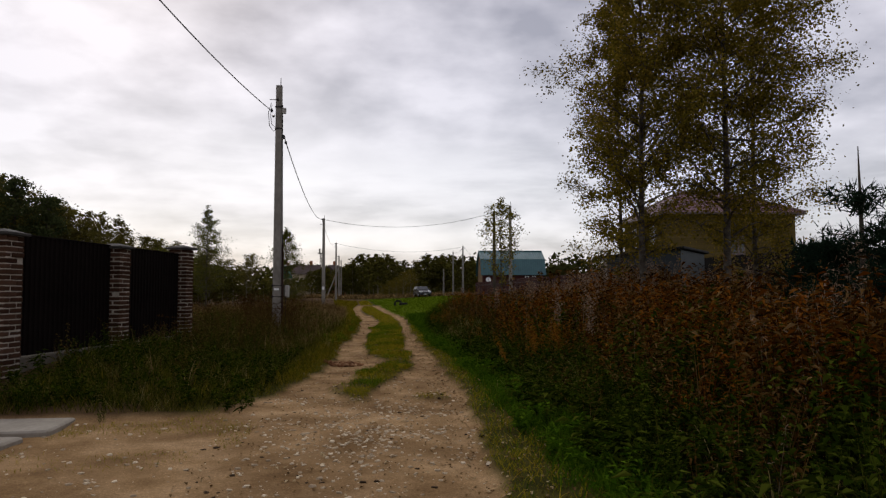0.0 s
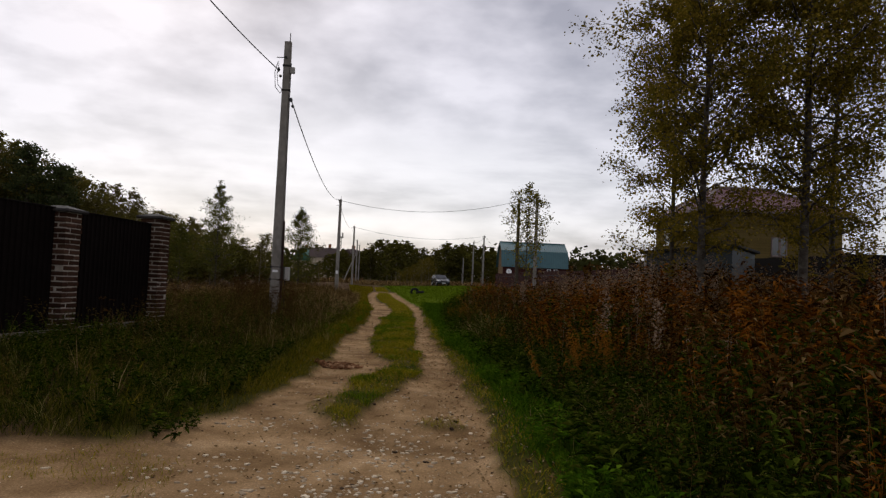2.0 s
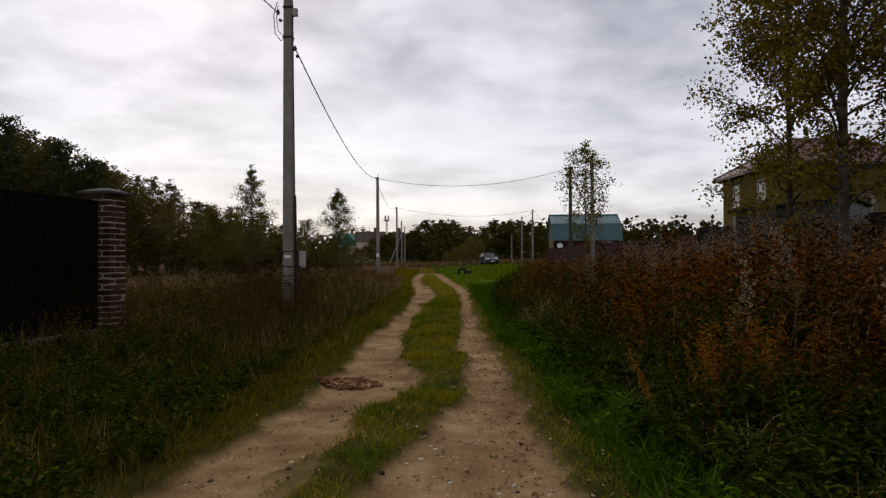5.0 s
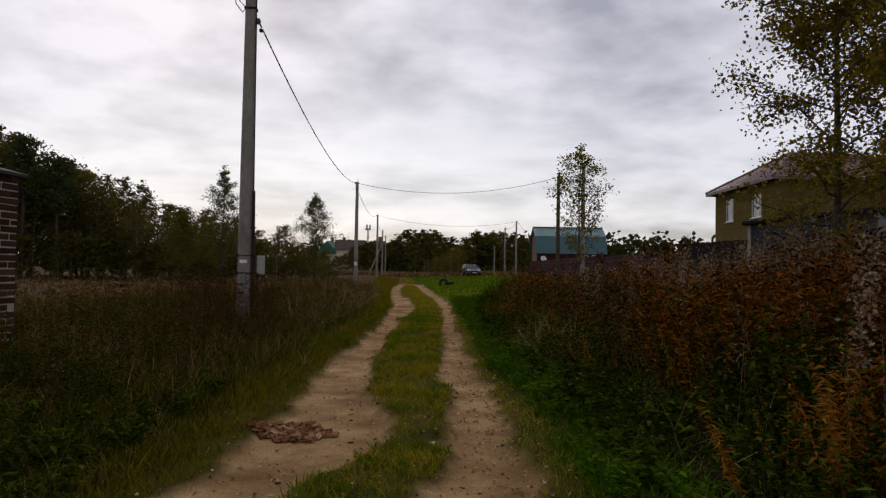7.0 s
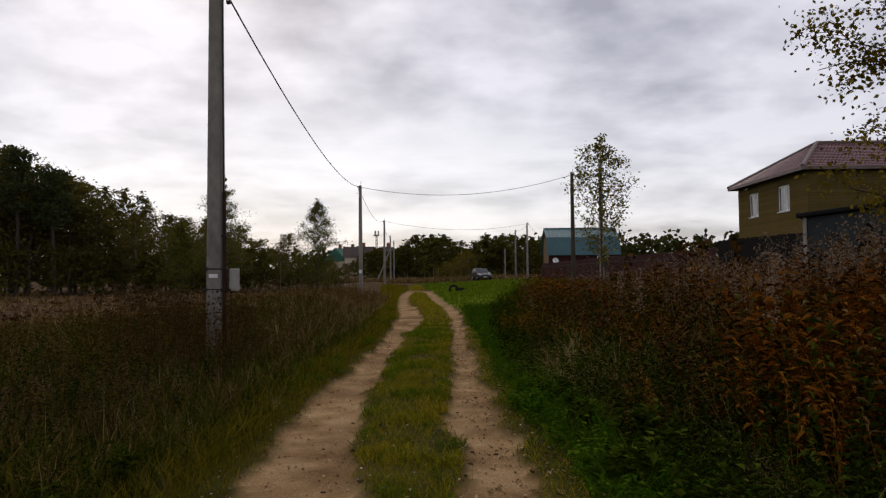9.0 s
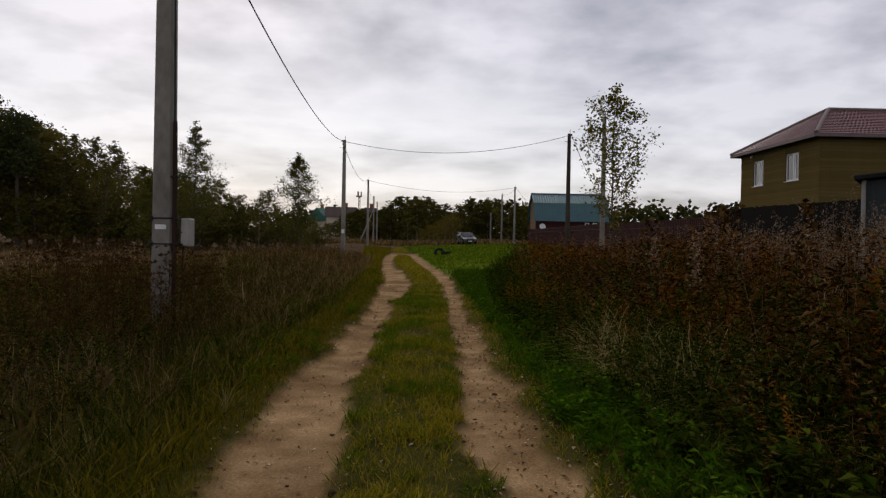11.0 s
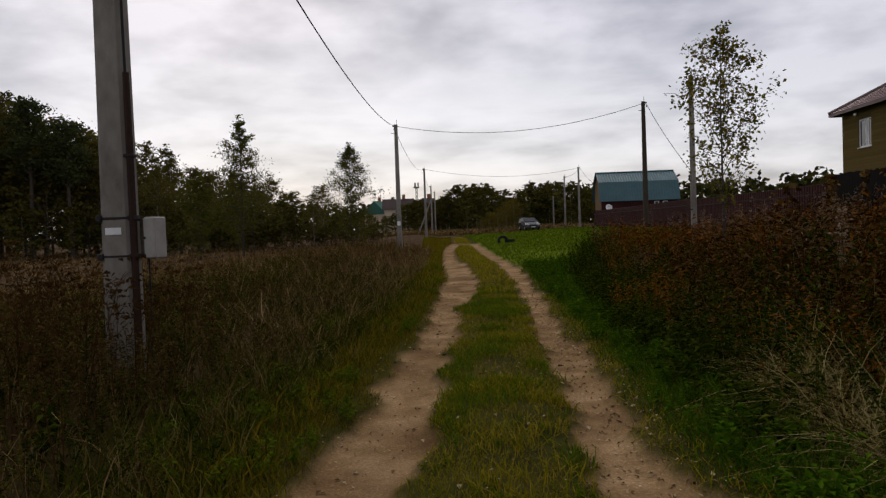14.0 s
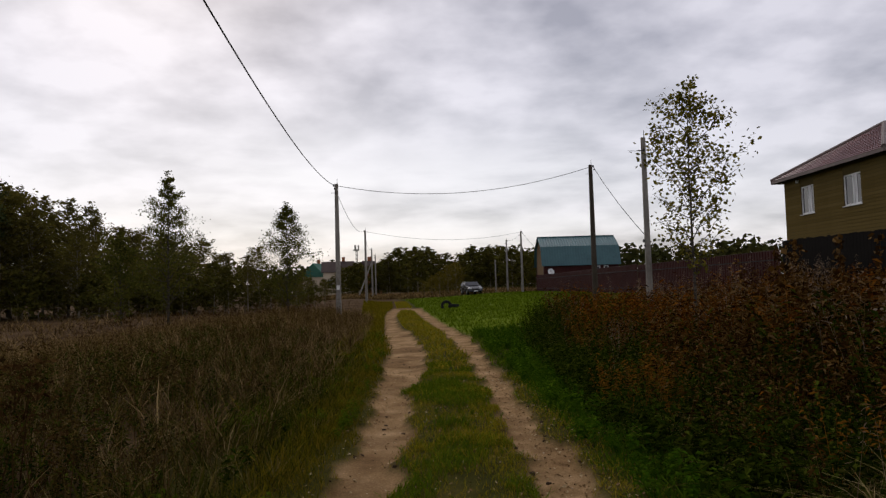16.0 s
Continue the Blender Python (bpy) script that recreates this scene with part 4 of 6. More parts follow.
def build_car():
    x, y = 5.2, 95.5
    car = thing("car", "dark blue-black parked estate car facing the track", "car", pose(x, y, G(x, y) + 0.02, 0, 0, -80))
    # long axis x, nose towards +x
    side = [(-2.15, 0.42), (-2.2, 0.8), (-2.05, 0.98), (-1.75, 1.42), (-1.2, 1.52), (0.1, 1.5), (0.75, 1.02), (1.75, 0.88), (2.15, 0.7), (2.2, 0.42), (1.8, 0.28), (-1.8, 0.28)]
    bm = bmesh.new()
    cols = []
    for wy, inset in ((-0.86, 0.06), (-0.8, 0.0), (0.8, 0.0), (0.86, 0.06)):
        ring = []
        for px, pz in side:
            tum = 0.16 * max(0, pz - 0.95) / 0.55
            ring.append(bm.verts.new((px * (1 - inset * 0.3), wy * (1 - tum), pz - inset * 0.2 * (pz > 1))))
        cols.append(ring)
    for a, b in zip(cols, cols[1:]):
        for k in range(len(side)):
            bm.faces.new((a[k], b[k], b[(k + 1) % len(side)], a[(k + 1) % len(side)]))
    bm.faces.new(cols[0][::-1]); bm.faces.new(cols[-1])
    bmesh.ops.recalc_face_normals(bm, faces=bm.faces)
    body = part("body", bm, M_carpaint, car)
    part("windscreen", box_bm(0.72, 1.25, 0.02, (0.50, 0, 1.285), 0.005, (0, 36, 0)), M_glass, car, "dark glass windscreen")
    part("rear_window", box_bm(0.45, 1.2, 0.02, (-1.93, 0, 1.22), 0.005, (0, -56, 0)), M_glass, car)
    for s in (-1, 1):
        part("side_window", box_bm(1.9, 0.02, 0.36, (-0.6, s * 0.775, 1.22), 0.01, (s * 14, 0, 0)), M_glass, car)
        part("headlight", box_bm(0.14, 0.36, 0.15, (2.12, s * 0.6, 0.72), 0.04), M_lamp, car, "clear headlight")
        part("mirror", box_bm(0.12, 0.2, 0.12, (0.55, s * 0.95, 1.05), 0.03), M_carpaint, car)
        for wx in (-1.35, 1.4):
            wheel = part("wheel", cyl_bm(0.33, 0.22, (0, 0, 0), (90, 0, 0), 20, bevel=0.04), M_rubber, car, "", pose(wx, s * 0.76, 0.33))
            part("rim", cyl_bm(0.21, 0.235, (0, 0, 0), (90, 0, 0), 14, bevel=0.02), M_chrome, wheel)
    part("grille", box_bm(0.06, 0.9, 0.16, (2.19, 0, 0.58), 0.02), M_steel, car)
    part("bumper", box_bm(0.16, 1.66, 0.22, (2.16, 0, 0.40), 0.06), M_carpaint, car)
    part("number_plate", box_bm(0.012, 0.5, 0.11, (2.25, 0, 0.42), 0.003), M_white, car)


build_car()


def tyre(x, y, r, w, m):
    prof = [(-w / 2, r * 0.58), (-w / 2 * 1.08, r * 0.78), (-w / 2 * 0.9, r * 0.96), (-w / 4, r), (w / 4, r), (w / 2 * 0.9, r * 0.96), (w / 2 * 1.08, r * 0.78), (w / 2, r * 0.58), (w / 2 * 0.85, r * 0.56), (-w / 2 * 0.85, r * 0.56)]
    V, T = [], []
    n, k = 32, len(prof)
    for i in range(n):
        a = 2 * math.pi * i / n
        for dy, rr in prof:
            lug = 0.97 if (i % 2 and rr > r * 0.94) else 1.0
            V.append((math.cos(a) * rr * lug, dy, math.sin(a) * rr * lug))
    for i in range(n):
        for j in range(k):
            p, q = i * k + j, i * k + (j + 1) % k
            p2, q2 = ((i + 1) % n) * k + j, ((i + 1) % n) * k + (j + 1) % k
            T += [(p, q, q2), (p, q2, p2)]
    return thing("tyre", "old black lorry tyre dumped on the grass", "tyre", m, "dumped tyres", (np.array(V), np.array(T)), M_rubber)


tyre(1.0, 59, 0.40, 0.22, pose(1.15, 59.2, G(1.15, 59.2) + 0.16, -12, 0, 8))
tyre(1.7, 58.6, 0.38, 0.20, pose(1.62, 58.6, G(1.62, 58.6) + 0.14, 82, 0, 20))

# ---- concrete slabs and debris ----


def slab(x0, x1, y0, y1, rz, tilt):
    bm = box_bm(x1 - x0, y1 - y0, 0.16, (0, 0, 0), 0.02)
    bmesh.ops.subdivide_edges(bm, edges=bm.edges[:], cuts=3, use_grid_fill=True)
    for v in bm.verts:
        v.co += Vector((0.03, 0.03, 0.012)) * (noise.noise(v.co * 2.3) * 1.0)
    x, y = (x0 + x1) / 2, (y0 + y1) / 2
    thing("concrete_slab", "pale cracked concrete slab laid as a driveway", "slab", pose(x, y, -0.085, tilt, 0, rz), "driveway slabs", bm, M_slab)


slab(-6.4, -3.45, -1.0, -0.22, 2, 0.6)
slab(-6.4, -3.55, -2.0, -1.14, -3, -0.5)


def build_debris():
    pile = thing("rubble_pile", "flat spread of broken tan brick pieces in the rut", "rubble", pose(-0.87, 5.76, G(-0.87, 5.76)))
    r = np.random.default_rng(9)
    shapes = []
    for k in range(7):
        bm = box_bm(r.uniform(0.05, 0.115), r.uniform(0.022, 0.045), r.uniform(0.015, 0.028), (0, 0, 0), 0.006)
        for v in bm.verts:
            v.co += Vector(r.normal(0, 0.008, 3))
        shapes.append(to_mesh("piece", bm, M_debris))
    for k in range(160):
        px, py = 0.31 * math.sqrt(r.random()) * math.cos(k * 2.4) + r.normal(0, 0.05), 0.27 * math.sqrt(r.random()) * math.sin(k * 2.4) + r.normal(0, 0.05)
        h = max(0, 0.025 * (1 - (px / 0.45) ** 2 - (py / 0.3) ** 2))
        dz = G(-0.87 + px, 5.76 + py) - G(-0.87, 5.76)
        part("piece", shapes[k % 7], M_debris, pile, "", pose(px, py, dz + 0.02 + h * r.random(), r.normal(0, 12), r.normal(0, 12), r.uniform(0, 360)))


build_debris()

# ---- trees ----


def leaf_cloud(points, size, rng, droop=0.35):
    """Small folded diamond leaves at the points, turned at random."""
    n = len(points)
    a, tip = rng.uniform(0, 2 * np.pi, n), rng.normal(-droop, 0.5, n)
    d = np.stack([np.cos(a) * np.cos(tip), np.sin(a) * np.cos(tip), np.sin(tip)], 1)
    r = rng.normal(0, 1, (n, 3))
    s = np.cross(d, r); s /= np.linalg.norm(s, axis=1)[:, None] + 1e-9
    L = (size * rng.uniform(0.6, 1.4, n))[:, None]
    V = np.stack([points, points + d * L * 0.5 + s * L * 0.34, points + d * L, points + d * L * 0.45 - s * L * 0.34], 1).reshape(-1, 3)
    i = np.arange(n) * 4
    T = np.concatenate([np.stack([i, i + 1, i + 2], 1), np.stack([i, i + 2, i + 3], 1)])
    return V, T


def tree_shape(h, crown_r, base, limbs, leaves, leaf, seed, trunk_r=None, rise=0.9, widest=0.35, lean=0.02, twigs=3, sides=7, fine=True):
    """Trunk and limbs as one wooden shape, leaves as another; crown radius follows a profile that is widest at the given height share."""
    r = np.random.default_rng(seed)
    trunk_r = trunk_r or h * 0.012
    f = np.linspace(0, 1, 10)
    sway = np.cumsum(r.normal(0, 0.012 * h / 10 + 0.004, (10, 2)), 0) + f[:, None] * r.normal(0, lean * h, 2)
    sway -= sway[0]
    tp = np.stack([sway[:, 0], sway[:, 1], f * h * 0.97], 1)
    wood = [tube(tp, trunk_r * (1 - f * 0.94) + 0.002, sides)]
    pts = []

    def radius(q):
        q = np.clip((q - base) / (1 - base), 0, 1)
        return crown_r * (np.where(q < widest, 0.55 + 0.45 * np.sin(q / widest * np.pi / 2), np.cos((q - widest) / (1 - widest) * np.pi / 2) ** 0.75))
    ga = r.uniform(0, 6.28)
    for k in range(limbs):
        q = base + (1 - base) * ((k + r.random()) / limbs) ** 0.95 * 0.96
        ga += 2.4 + r.normal(0, 0.35)
        start = np.array([np.interp(q, f, tp[:, 0]), np.interp(q, f, tp[:, 1]), q * h * 0.97])
        R = radius(q) * r.uniform(0.6, 1.12)
        up = R * rise * r.uniform(0.5, 1.25)
        end = start + np.array([np.cos(ga) * R, np.sin(ga) * R, up])
        end[2] = min(end[2], h * 1.0)
        g = np.linspace(0, 1, 6)[:, None]
        path = start + (end - start) * g
        path[:, 2] += -0.12 * R * np.sin(g[:, 0] * np.pi) * np.sign(0.5 - r.random()) - 0.16 * R * g[:, 0] ** 3
        path[1:] += r.normal(0, 0.03 * R, (5, 3))
        br = trunk_r * 0.34 * (1 - q * 0.7)
        wood.append(tube(path, br * (1 - g[:, 0] * 0.85) + 0.0025, 5) if fine else tube(path[::2], (br * (1 - g[:, 0] * 0.85))[::2] + 0.004, 3))
        m = max(4, int(leaves / limbs * (0.45 + R / crown_r * 0.7) * (0.45 + 0.65 * min(1, (q - base) / 0.24))))
        for w in range(twigs):
            s = r.uniform(0.3, 0.95)
            p0 = np.array([np.interp(s, g[:, 0], path[:, c]) for c in range(3)])
            dv = r.normal(0, 1, 3); dv[2] = dv[2] * 0.5 - 0.15
            p1 = p0 + dv * R * 0.26
            mid = (p0 + p1) / 2 + r.normal(0, 0.04 * R, 3)
            if fine:
                wood.append(tube(np.array([p0, mid, p1]), [br * 0.35 + 0.002, br * 0.22 + 0.002, 0.002], 4))
            t = r.random((m // (twigs + 1), 1)) ** 0.8
            pts.append(p0 + (p1 - p0) * t * 1.15 + r.normal(0, 0.07 * R + 0.03, (len(t), 3)))
        t = r.random((m // (twigs + 1), 1)) ** 0.7
        along = np.stack([np.interp(t[:, 0], g[:, 0], path[:, c]) for c in range(3)], 1)
        pts.append(along + r.normal(0, 0.09 * R + 0.03, along.shape))
    n = max(6, leaves // 60)
    pts.append(np.stack([r.normal(0, 0.05 * crown_r, n) + tp[-1, 0], r.normal(0, 0.05 * crown_r, n) + tp[-1, 1], h * (1 - 0.12 * r.random(n))], 1))
    return join(wood), leaf_cloud(np.concatenate(pts), leaf, r)


def tree(name, label, x, y, shape, bark, leafmat, category="tree", group="", rz=0, sink=0.05):
    wood, crown = shape
    ob = thing(name, label, category, at_ground(x, y, rz, sink), group)
    part("trunk", tri_mesh("trunk", *wood, True), bark, ob)
    part("crown", crown, leafmat, ob)
    return ob


# tall birches over the weeds beside the track
tree("birch_tree", "tall birch with thinning yellow-brown autumn leaves", 5.9, 7.8, tree_shape(11.2, 1.6, 0.16, 66, 52000, 0.060, 11, 0.085, 0.95, 0.34, 0.0, 5), M_birch_bark, M_birch_leaf, group="tall birches")
tree("birch_tree", "tall slender birch with olive autumn leaves", 6.05, 9.8, tree_shape(9.8, 1.65, 0.14, 56, 34000, 0.060, 12, 0.06, 0.85, 0.30, 0.0, 5), M_birch_bark, M_birch_leaf, group="tall birches")
tree("birch_tree", "tall dense birch with olive-brown autumn leaves", 7.85, 7.6, tree_shape(12.3, 2.3, 0.15, 68, 66000, 0.064, 13, 0.10, 0.75, 0.34, 0.0, 5), M_birch_bark, M_birch_leaf, group="tall birches")
tree("birch_tree", "tall birch with sparse browning leaves and low boughs", 9.3, 9.0, tree_shape(9.4, 2.15, 0.12, 58, 40000, 0.062, 14, 0.07, 0.7, 0.28, 0.0, 5), M_birch_bark, M_birch_leaf, group="tall birches")
tree("young_birch", "young pale-stemmed birch with sparse yellowing leaves", 5.15, 23.5, tree_shape(5.45, 1.14, 0.26, 46, 3800, 0.078, 21, 0.036, 1.1, 0.35, 0.0, 4), M_birch_bark, M_young_leaf)
tree("birch_tree", "slender green birch at the field edge", -13.0, 45.4, tree_shape(7.7, 1.75, 0.08, 64, 12000, 0.085, 22, 0.07, 0.9, 0.14, 0.01, 4), M_birch_bark, M_field_leaf, group="field birches")
tree("birch_tree", "rounded bushy green birch at the field edge", -7.7, 48.4, tree_shape(6.2, 1.6, 0.06, 60, 11000, 0.085, 23, 0.06, 0.9, 0.22, 0.0, 4), M_birch_bark, M_field_leaf, group="field birches")
tree("birch_tree", "small green birch at the field edge", -16.0, 47.0, tree_shape(4.9, 1.4, 0.08, 40, 5000, 0.11, 24, 0.05, 1.0, 0.25, 0.0, 4), M_birch_bark, M_field_leaf, group="field birches")


def pine(x, y, h, r0, seed, label="dark young pine with tiered drooping boughs", tiers=3.6, tuft=70, sweep=0.22):
    r = np.random.default_rng(seed)
    ob = thing("pine_tree", label, "tree", at_ground(x, y, 0, 0.05))
    wood = [tube([(0, 0, 0), (0.03, 0.02, h * 0.5), (0, 0, h)], [h * 0.02, h * 0.013, 0.006], 7)]
    V = []
    for k in range(int(h * tiers)):
        z = h * (0.18 + 0.80 * k / (h * tiers))
        R = r0 * (1 - z / h) ** 0.8 * r.uniform(0.7, 1.15) + 0.12
        for j in range(5):
            a = j * 1.257 + r.random() * 1.2 + k
            e = np.array([np.cos(a) * R, np.sin(a) * R, z + R * sweep])
            wood.append(tube([(0, 0, z), e * np.array([0.5, 0.5, 1]) - np.array([0, 0, 0.05]), e], [0.014, 0.009, 0.003], 4))
            t = r.random((tuft, 1))
            V.append(np.array([0, 0, z]) + (e - np.array([0, 0, z])) * (0.15 + 0.9 * t) + r.normal(0, 0.035 + 0.035 * R, (tuft, 3)))
    part("trunk", join(wood), M_bark, ob)
    P = np.concatenate(V)
    n = len(P)
    d = r.normal(0, 1, (n, 3)); d[:, 2] += 0.5; d /= np.linalg.norm(d, axis=1)[:, None]
    s = np.cross(d, r.normal(0, 1, (n, 3))); s /= np.linalg.norm(s, axis=1)[:, None]
    W = np.stack([P - s * 0.012, P + s * 0.012, P + d * 0.16], 1).reshape(-1, 3)
    part("needles", (W, np.arange(3 * n).reshape(-1, 3)), M_pine, ob)


pine(6.35, 0.6, 3.1, 0.62, 31, "slender young pine with open upswept whorls above the weeds", 1.5, 90, 0.75)
pine(7.4, 0.9, 2.3, 1.4, 32, tuft=240)
pine(6.5, 1.7, 2.1, 1.0, 33, tuft=220)

# woodland edge across the field
W_SHAPES = [tree_shape(9, 1.7, 0.08, 58, 3900, 0.15, 40, 0.08, 1.5, 0.30, 0.01, 3, 6, False), tree_shape(8, 1.9, 0.05, 58, 3900, 0.15, 41, 0.07, 1.3, 0.35, 0.01, 3, 6, False),
            tree_shape(10, 1.5, 0.14, 58, 3700, 0.15, 42, 0.08, 1.6, 0.25, 0.02, 3, 6, False), tree_shape(7, 1.9, 0.03, 52, 3700, 0.15, 43, 0.06, 1.2, 0.40, 0.02, 3, 6, False)]
F_SHAPES = [tree_shape(9, 1.9, 0.04, 34, 1050, 0.36, 45, 0.08, 1.3, 0.35, 0.01, 2, 5, False), tree_shape(8, 2.1, 0.03, 34, 1050, 0.36, 46, 0.07, 1.1, 0.40, 0.01, 2, 5, False),
            tree_shape(10, 1.7, 0.08, 34, 1200, 0.36, 47, 0.08, 1.5, 0.30, 0.02, 2, 5, False), tree_shape(7, 2.1, 0.02, 30, 1200, 0.36, 48, 0.06, 1.1, 0.45, 0.02, 2, 5, False)]
W_SRC = []
for k, s in enumerate(W_SHAPES + F_SHAPES):
    wood, crown = s
    W_SRC.append((to_mesh("trunk", tri_mesh("trunk", *wood, True), M_pale_bark), to_mesh("crown", tri_mesh("crown", *crown), M_wood_leaf if k < 4 else M_far_leaf)))
for k in (1, 3):
    W_SRC.append((W_SRC[k][0], to_mesh("crown", tri_mesh("crown", *W_SHAPES[k][1]), M_bush_leaf)))
HTS = (9, 8, 10, 7) * 2 + (8, 7)
rw = np.random.default_rng(7)


def wood_tree(x, y, h, k, name="woodland_tree", label="olive-green autumn tree at the woodland edge", group="woodland edge trees", wide=1.0):
    s = h / HTS[k]
    ob = thing(name, label, "tree", pose(x, y, G(x, y) - 0.1, 0, 0, rw.uniform(0, 360)) @ Matrix.Diagonal((s * wide, s * wide, s, 1)), group)
    part("trunk", W_SRC[k][0], M_pale_bark, ob)
    part("crown", W_SRC[k][1], M_wood_leaf, ob)


for row, (dy, n) in enumerate(((0, 22), (4, 18), (9, 12))):
    for i in range(n):
        f = (i + rw.uniform(0.1, 0.9)) / n
        x = -48 + 29 * f
        y = 57 + dy + rw.normal(0, 1.2) + 6 * f
        top = np.interp(x, [-50, -36, -33, -30, -26, -22, -19], [13.2, 11.8, 10.6, 8.9, 7.8, 5.7, 4.2])
        wood_tree(x, y, top * rw.uniform(0.82, 1.06) * (1 + 0.012 * dy), int(rw.integers(0, 4)), wide=rw.uniform(1.2, 1.65))
for x, y, h in ((-17.5, 62, 5.2), (-15.8, 66, 4.8), (-13.6, 64, 4.6), (-12.0, 68, 2.8), (-10.3, 66, 2.4), (-18.5, 70, 6.2), (-14.6, 72, 5.6), (-11, 75, 2.8), (-9.2, 74, 2.4), (-20.5, 66, 6.0), (-22.5, 72, 7)):
    wood_tree(x, y, h, int(rw.integers(0, 4)), "shrub_tree", "bushy dark green tree along the field edge", "field edge shrubs", 1.4)
for i in range(34):
    f = (i + rw.uniform(0.1, 0.9)) / 34
    wood_tree(-48 + 34 * f, 55.5 + 7 * f + rw.normal(0, 1.0), rw.uniform(2.4, 4.2), int(rw.integers(4, 8)), "understorey_bush", "low rust-olive bush at the woodland edge", "woodland edge bushes", 1.3)
for i in range(24):
    f = (i + rw.uniform(0.1, 0.9)) / 24
    wood_tree(-24 + 15 * f, 61 + 8 * f + rw.normal(0, 1.6), rw.uniform(2.2, 3.6) * (1 - 0.3 * f), int(rw.integers(4, 8)), "understorey_bush", "low rust-olive bush at the woodland edge", "woodland edge bushes", 1.7)


def old_pine(x, y, h, seed):
    """Tall bare trunk with flat dark clumps of needles on its upper boughs."""
    r = np.random.default_rng(seed)
    ob = thing("old_pine", "tall dark pine rising over the woodland", "tree", at_ground(x, y, r.uniform(0, 360), 0.1), "tall woodland pines")
    wood = [tube([(0, 0, 0), (0.1, 0.05, h * 0.5), (0.0, 0.1, h * 0.97)], [h * 0.015, h * 0.011, 0.04], 7)]
    pts = []
    for k in range(22):
        q = 0.52 + 0.46 * (k + r.random()) / 22
        R = 2.3 * (1.12 - q) ** 0.6 * r.uniform(0.6, 1.15)
        a = k * 2.4 + r.normal(0, 0.3)
        e = np.array([math.cos(a) * R, math.sin(a) * R, h * q + R * 0.30])
        wood.append(tube([(0, 0, h * q - 0.1), e * np.array([0.5, 0.5, 1]) - np.array([0, 0, 0.1]), e], [0.06, 0.04, 0.012], 4))
        for f in (0.55, 0.8, 1.0):
            c = np.array([e[0] * f, e[1] * f, h * q + (e[2] - h * q) * f + 0.12])
            pts.append(c + r.normal(0, 1, (46, 3)) * np.array([0.36, 0.36, 0.16]))
    pts.append(np.array([0, 0, h * 0.97]) + r.normal(0, 0.3, (80, 3)))
    part("trunk", join(wood), M_bark, ob)
    part("needles", leaf_cloud(np.concatenate(pts), 0.22, r, -0.4), M_old_pine, ob)


for k, (x, y, h) in enumerate(((-39.8, 57.5, 13.4), (-36.7, 57.0, 13.2), (-32.4, 57.5, 11.4), (-29.8, 58.0, 9.8))):
    old_pine(x, y, h, 500 + k)

# trees closing the end of the track
for i in range(46):
    f = (i + rw.uniform(0.1, 0.9)) / 46
    x = -16 + 46 * f
    y = 138 + rw.uniform(-4, 26)
    hill = np.interp(x, [-16, -10, -7, -1, 3, 5, 8, 14, 20, 30], [5.6, 5.8, 8.0, 8.4, 7.6, 6.2, 7.8, 8.6, 7.4, 7.0])
    wood_tree(x, y, hill * rw.uniform(0.82, 1.08) * (1 + (y - 138) * 0.008), int(rw.integers(4, 8)), "far_tree", "olive and rust autumn tree at the end of the track", "trees at the end of the track", 1.5)
for x, y, h in ((1.6, 104, 3.4), (2.8, 106, 4.2), (0.6, 107, 3.0), (4.0, 108, 4.6), (-0.4, 105, 2.2)):
    wood_tree(x, y, h, int(rw.integers(8, 10)), "shrub_tree", "rounded olive bush beside the track", "bushes by the track", 1.3)
for x, y, h in ((-40, 128, 6.0), (-46, 134, 6.5), (-35, 126, 6.0), (-36, 168, 6.5), (-20.5, 172, 7.0)):
    wood_tree(x, y, h, int(rw.integers(4, 8)), "far_tree", "dark green tree among far houses", "trees among far houses", 1.3)


def far_woods():
    """Low wooded skyline all round."""
    r = np.random.default_rng(77)
    P = []
    for i in range(360):
        a = r.uniform(0, 2 * np.pi) if i % 4 == 0 else r.normal(0.05, 0.5)
        d = r.uniform(300, 420)
        x, y = d * np.sin(a), d * np.cos(a)
        h = r.uniform(14, 19) if a > 0.12 else r.uniform(11, 14.5)
        n = 110
        q = r.random(n) ** 1.3
        R = 5.5 * np.sqrt(1 - q) + 0.8
        t = r.uniform(0, 2 * np.pi, n)
        P.append(np.stack([x + R * np.cos(t), y + R * np.sin(t), q * h + 0.6], 1))
    V, T = leaf_cloud(np.concatenate(P), 2.5, r)
    thing("far_woods", "dark green wooded skyline far beyond the fields", "woods", None, "", (V, T), M_horizonwood, "stuff")


far_woods()

# ---- far houses and mast ----


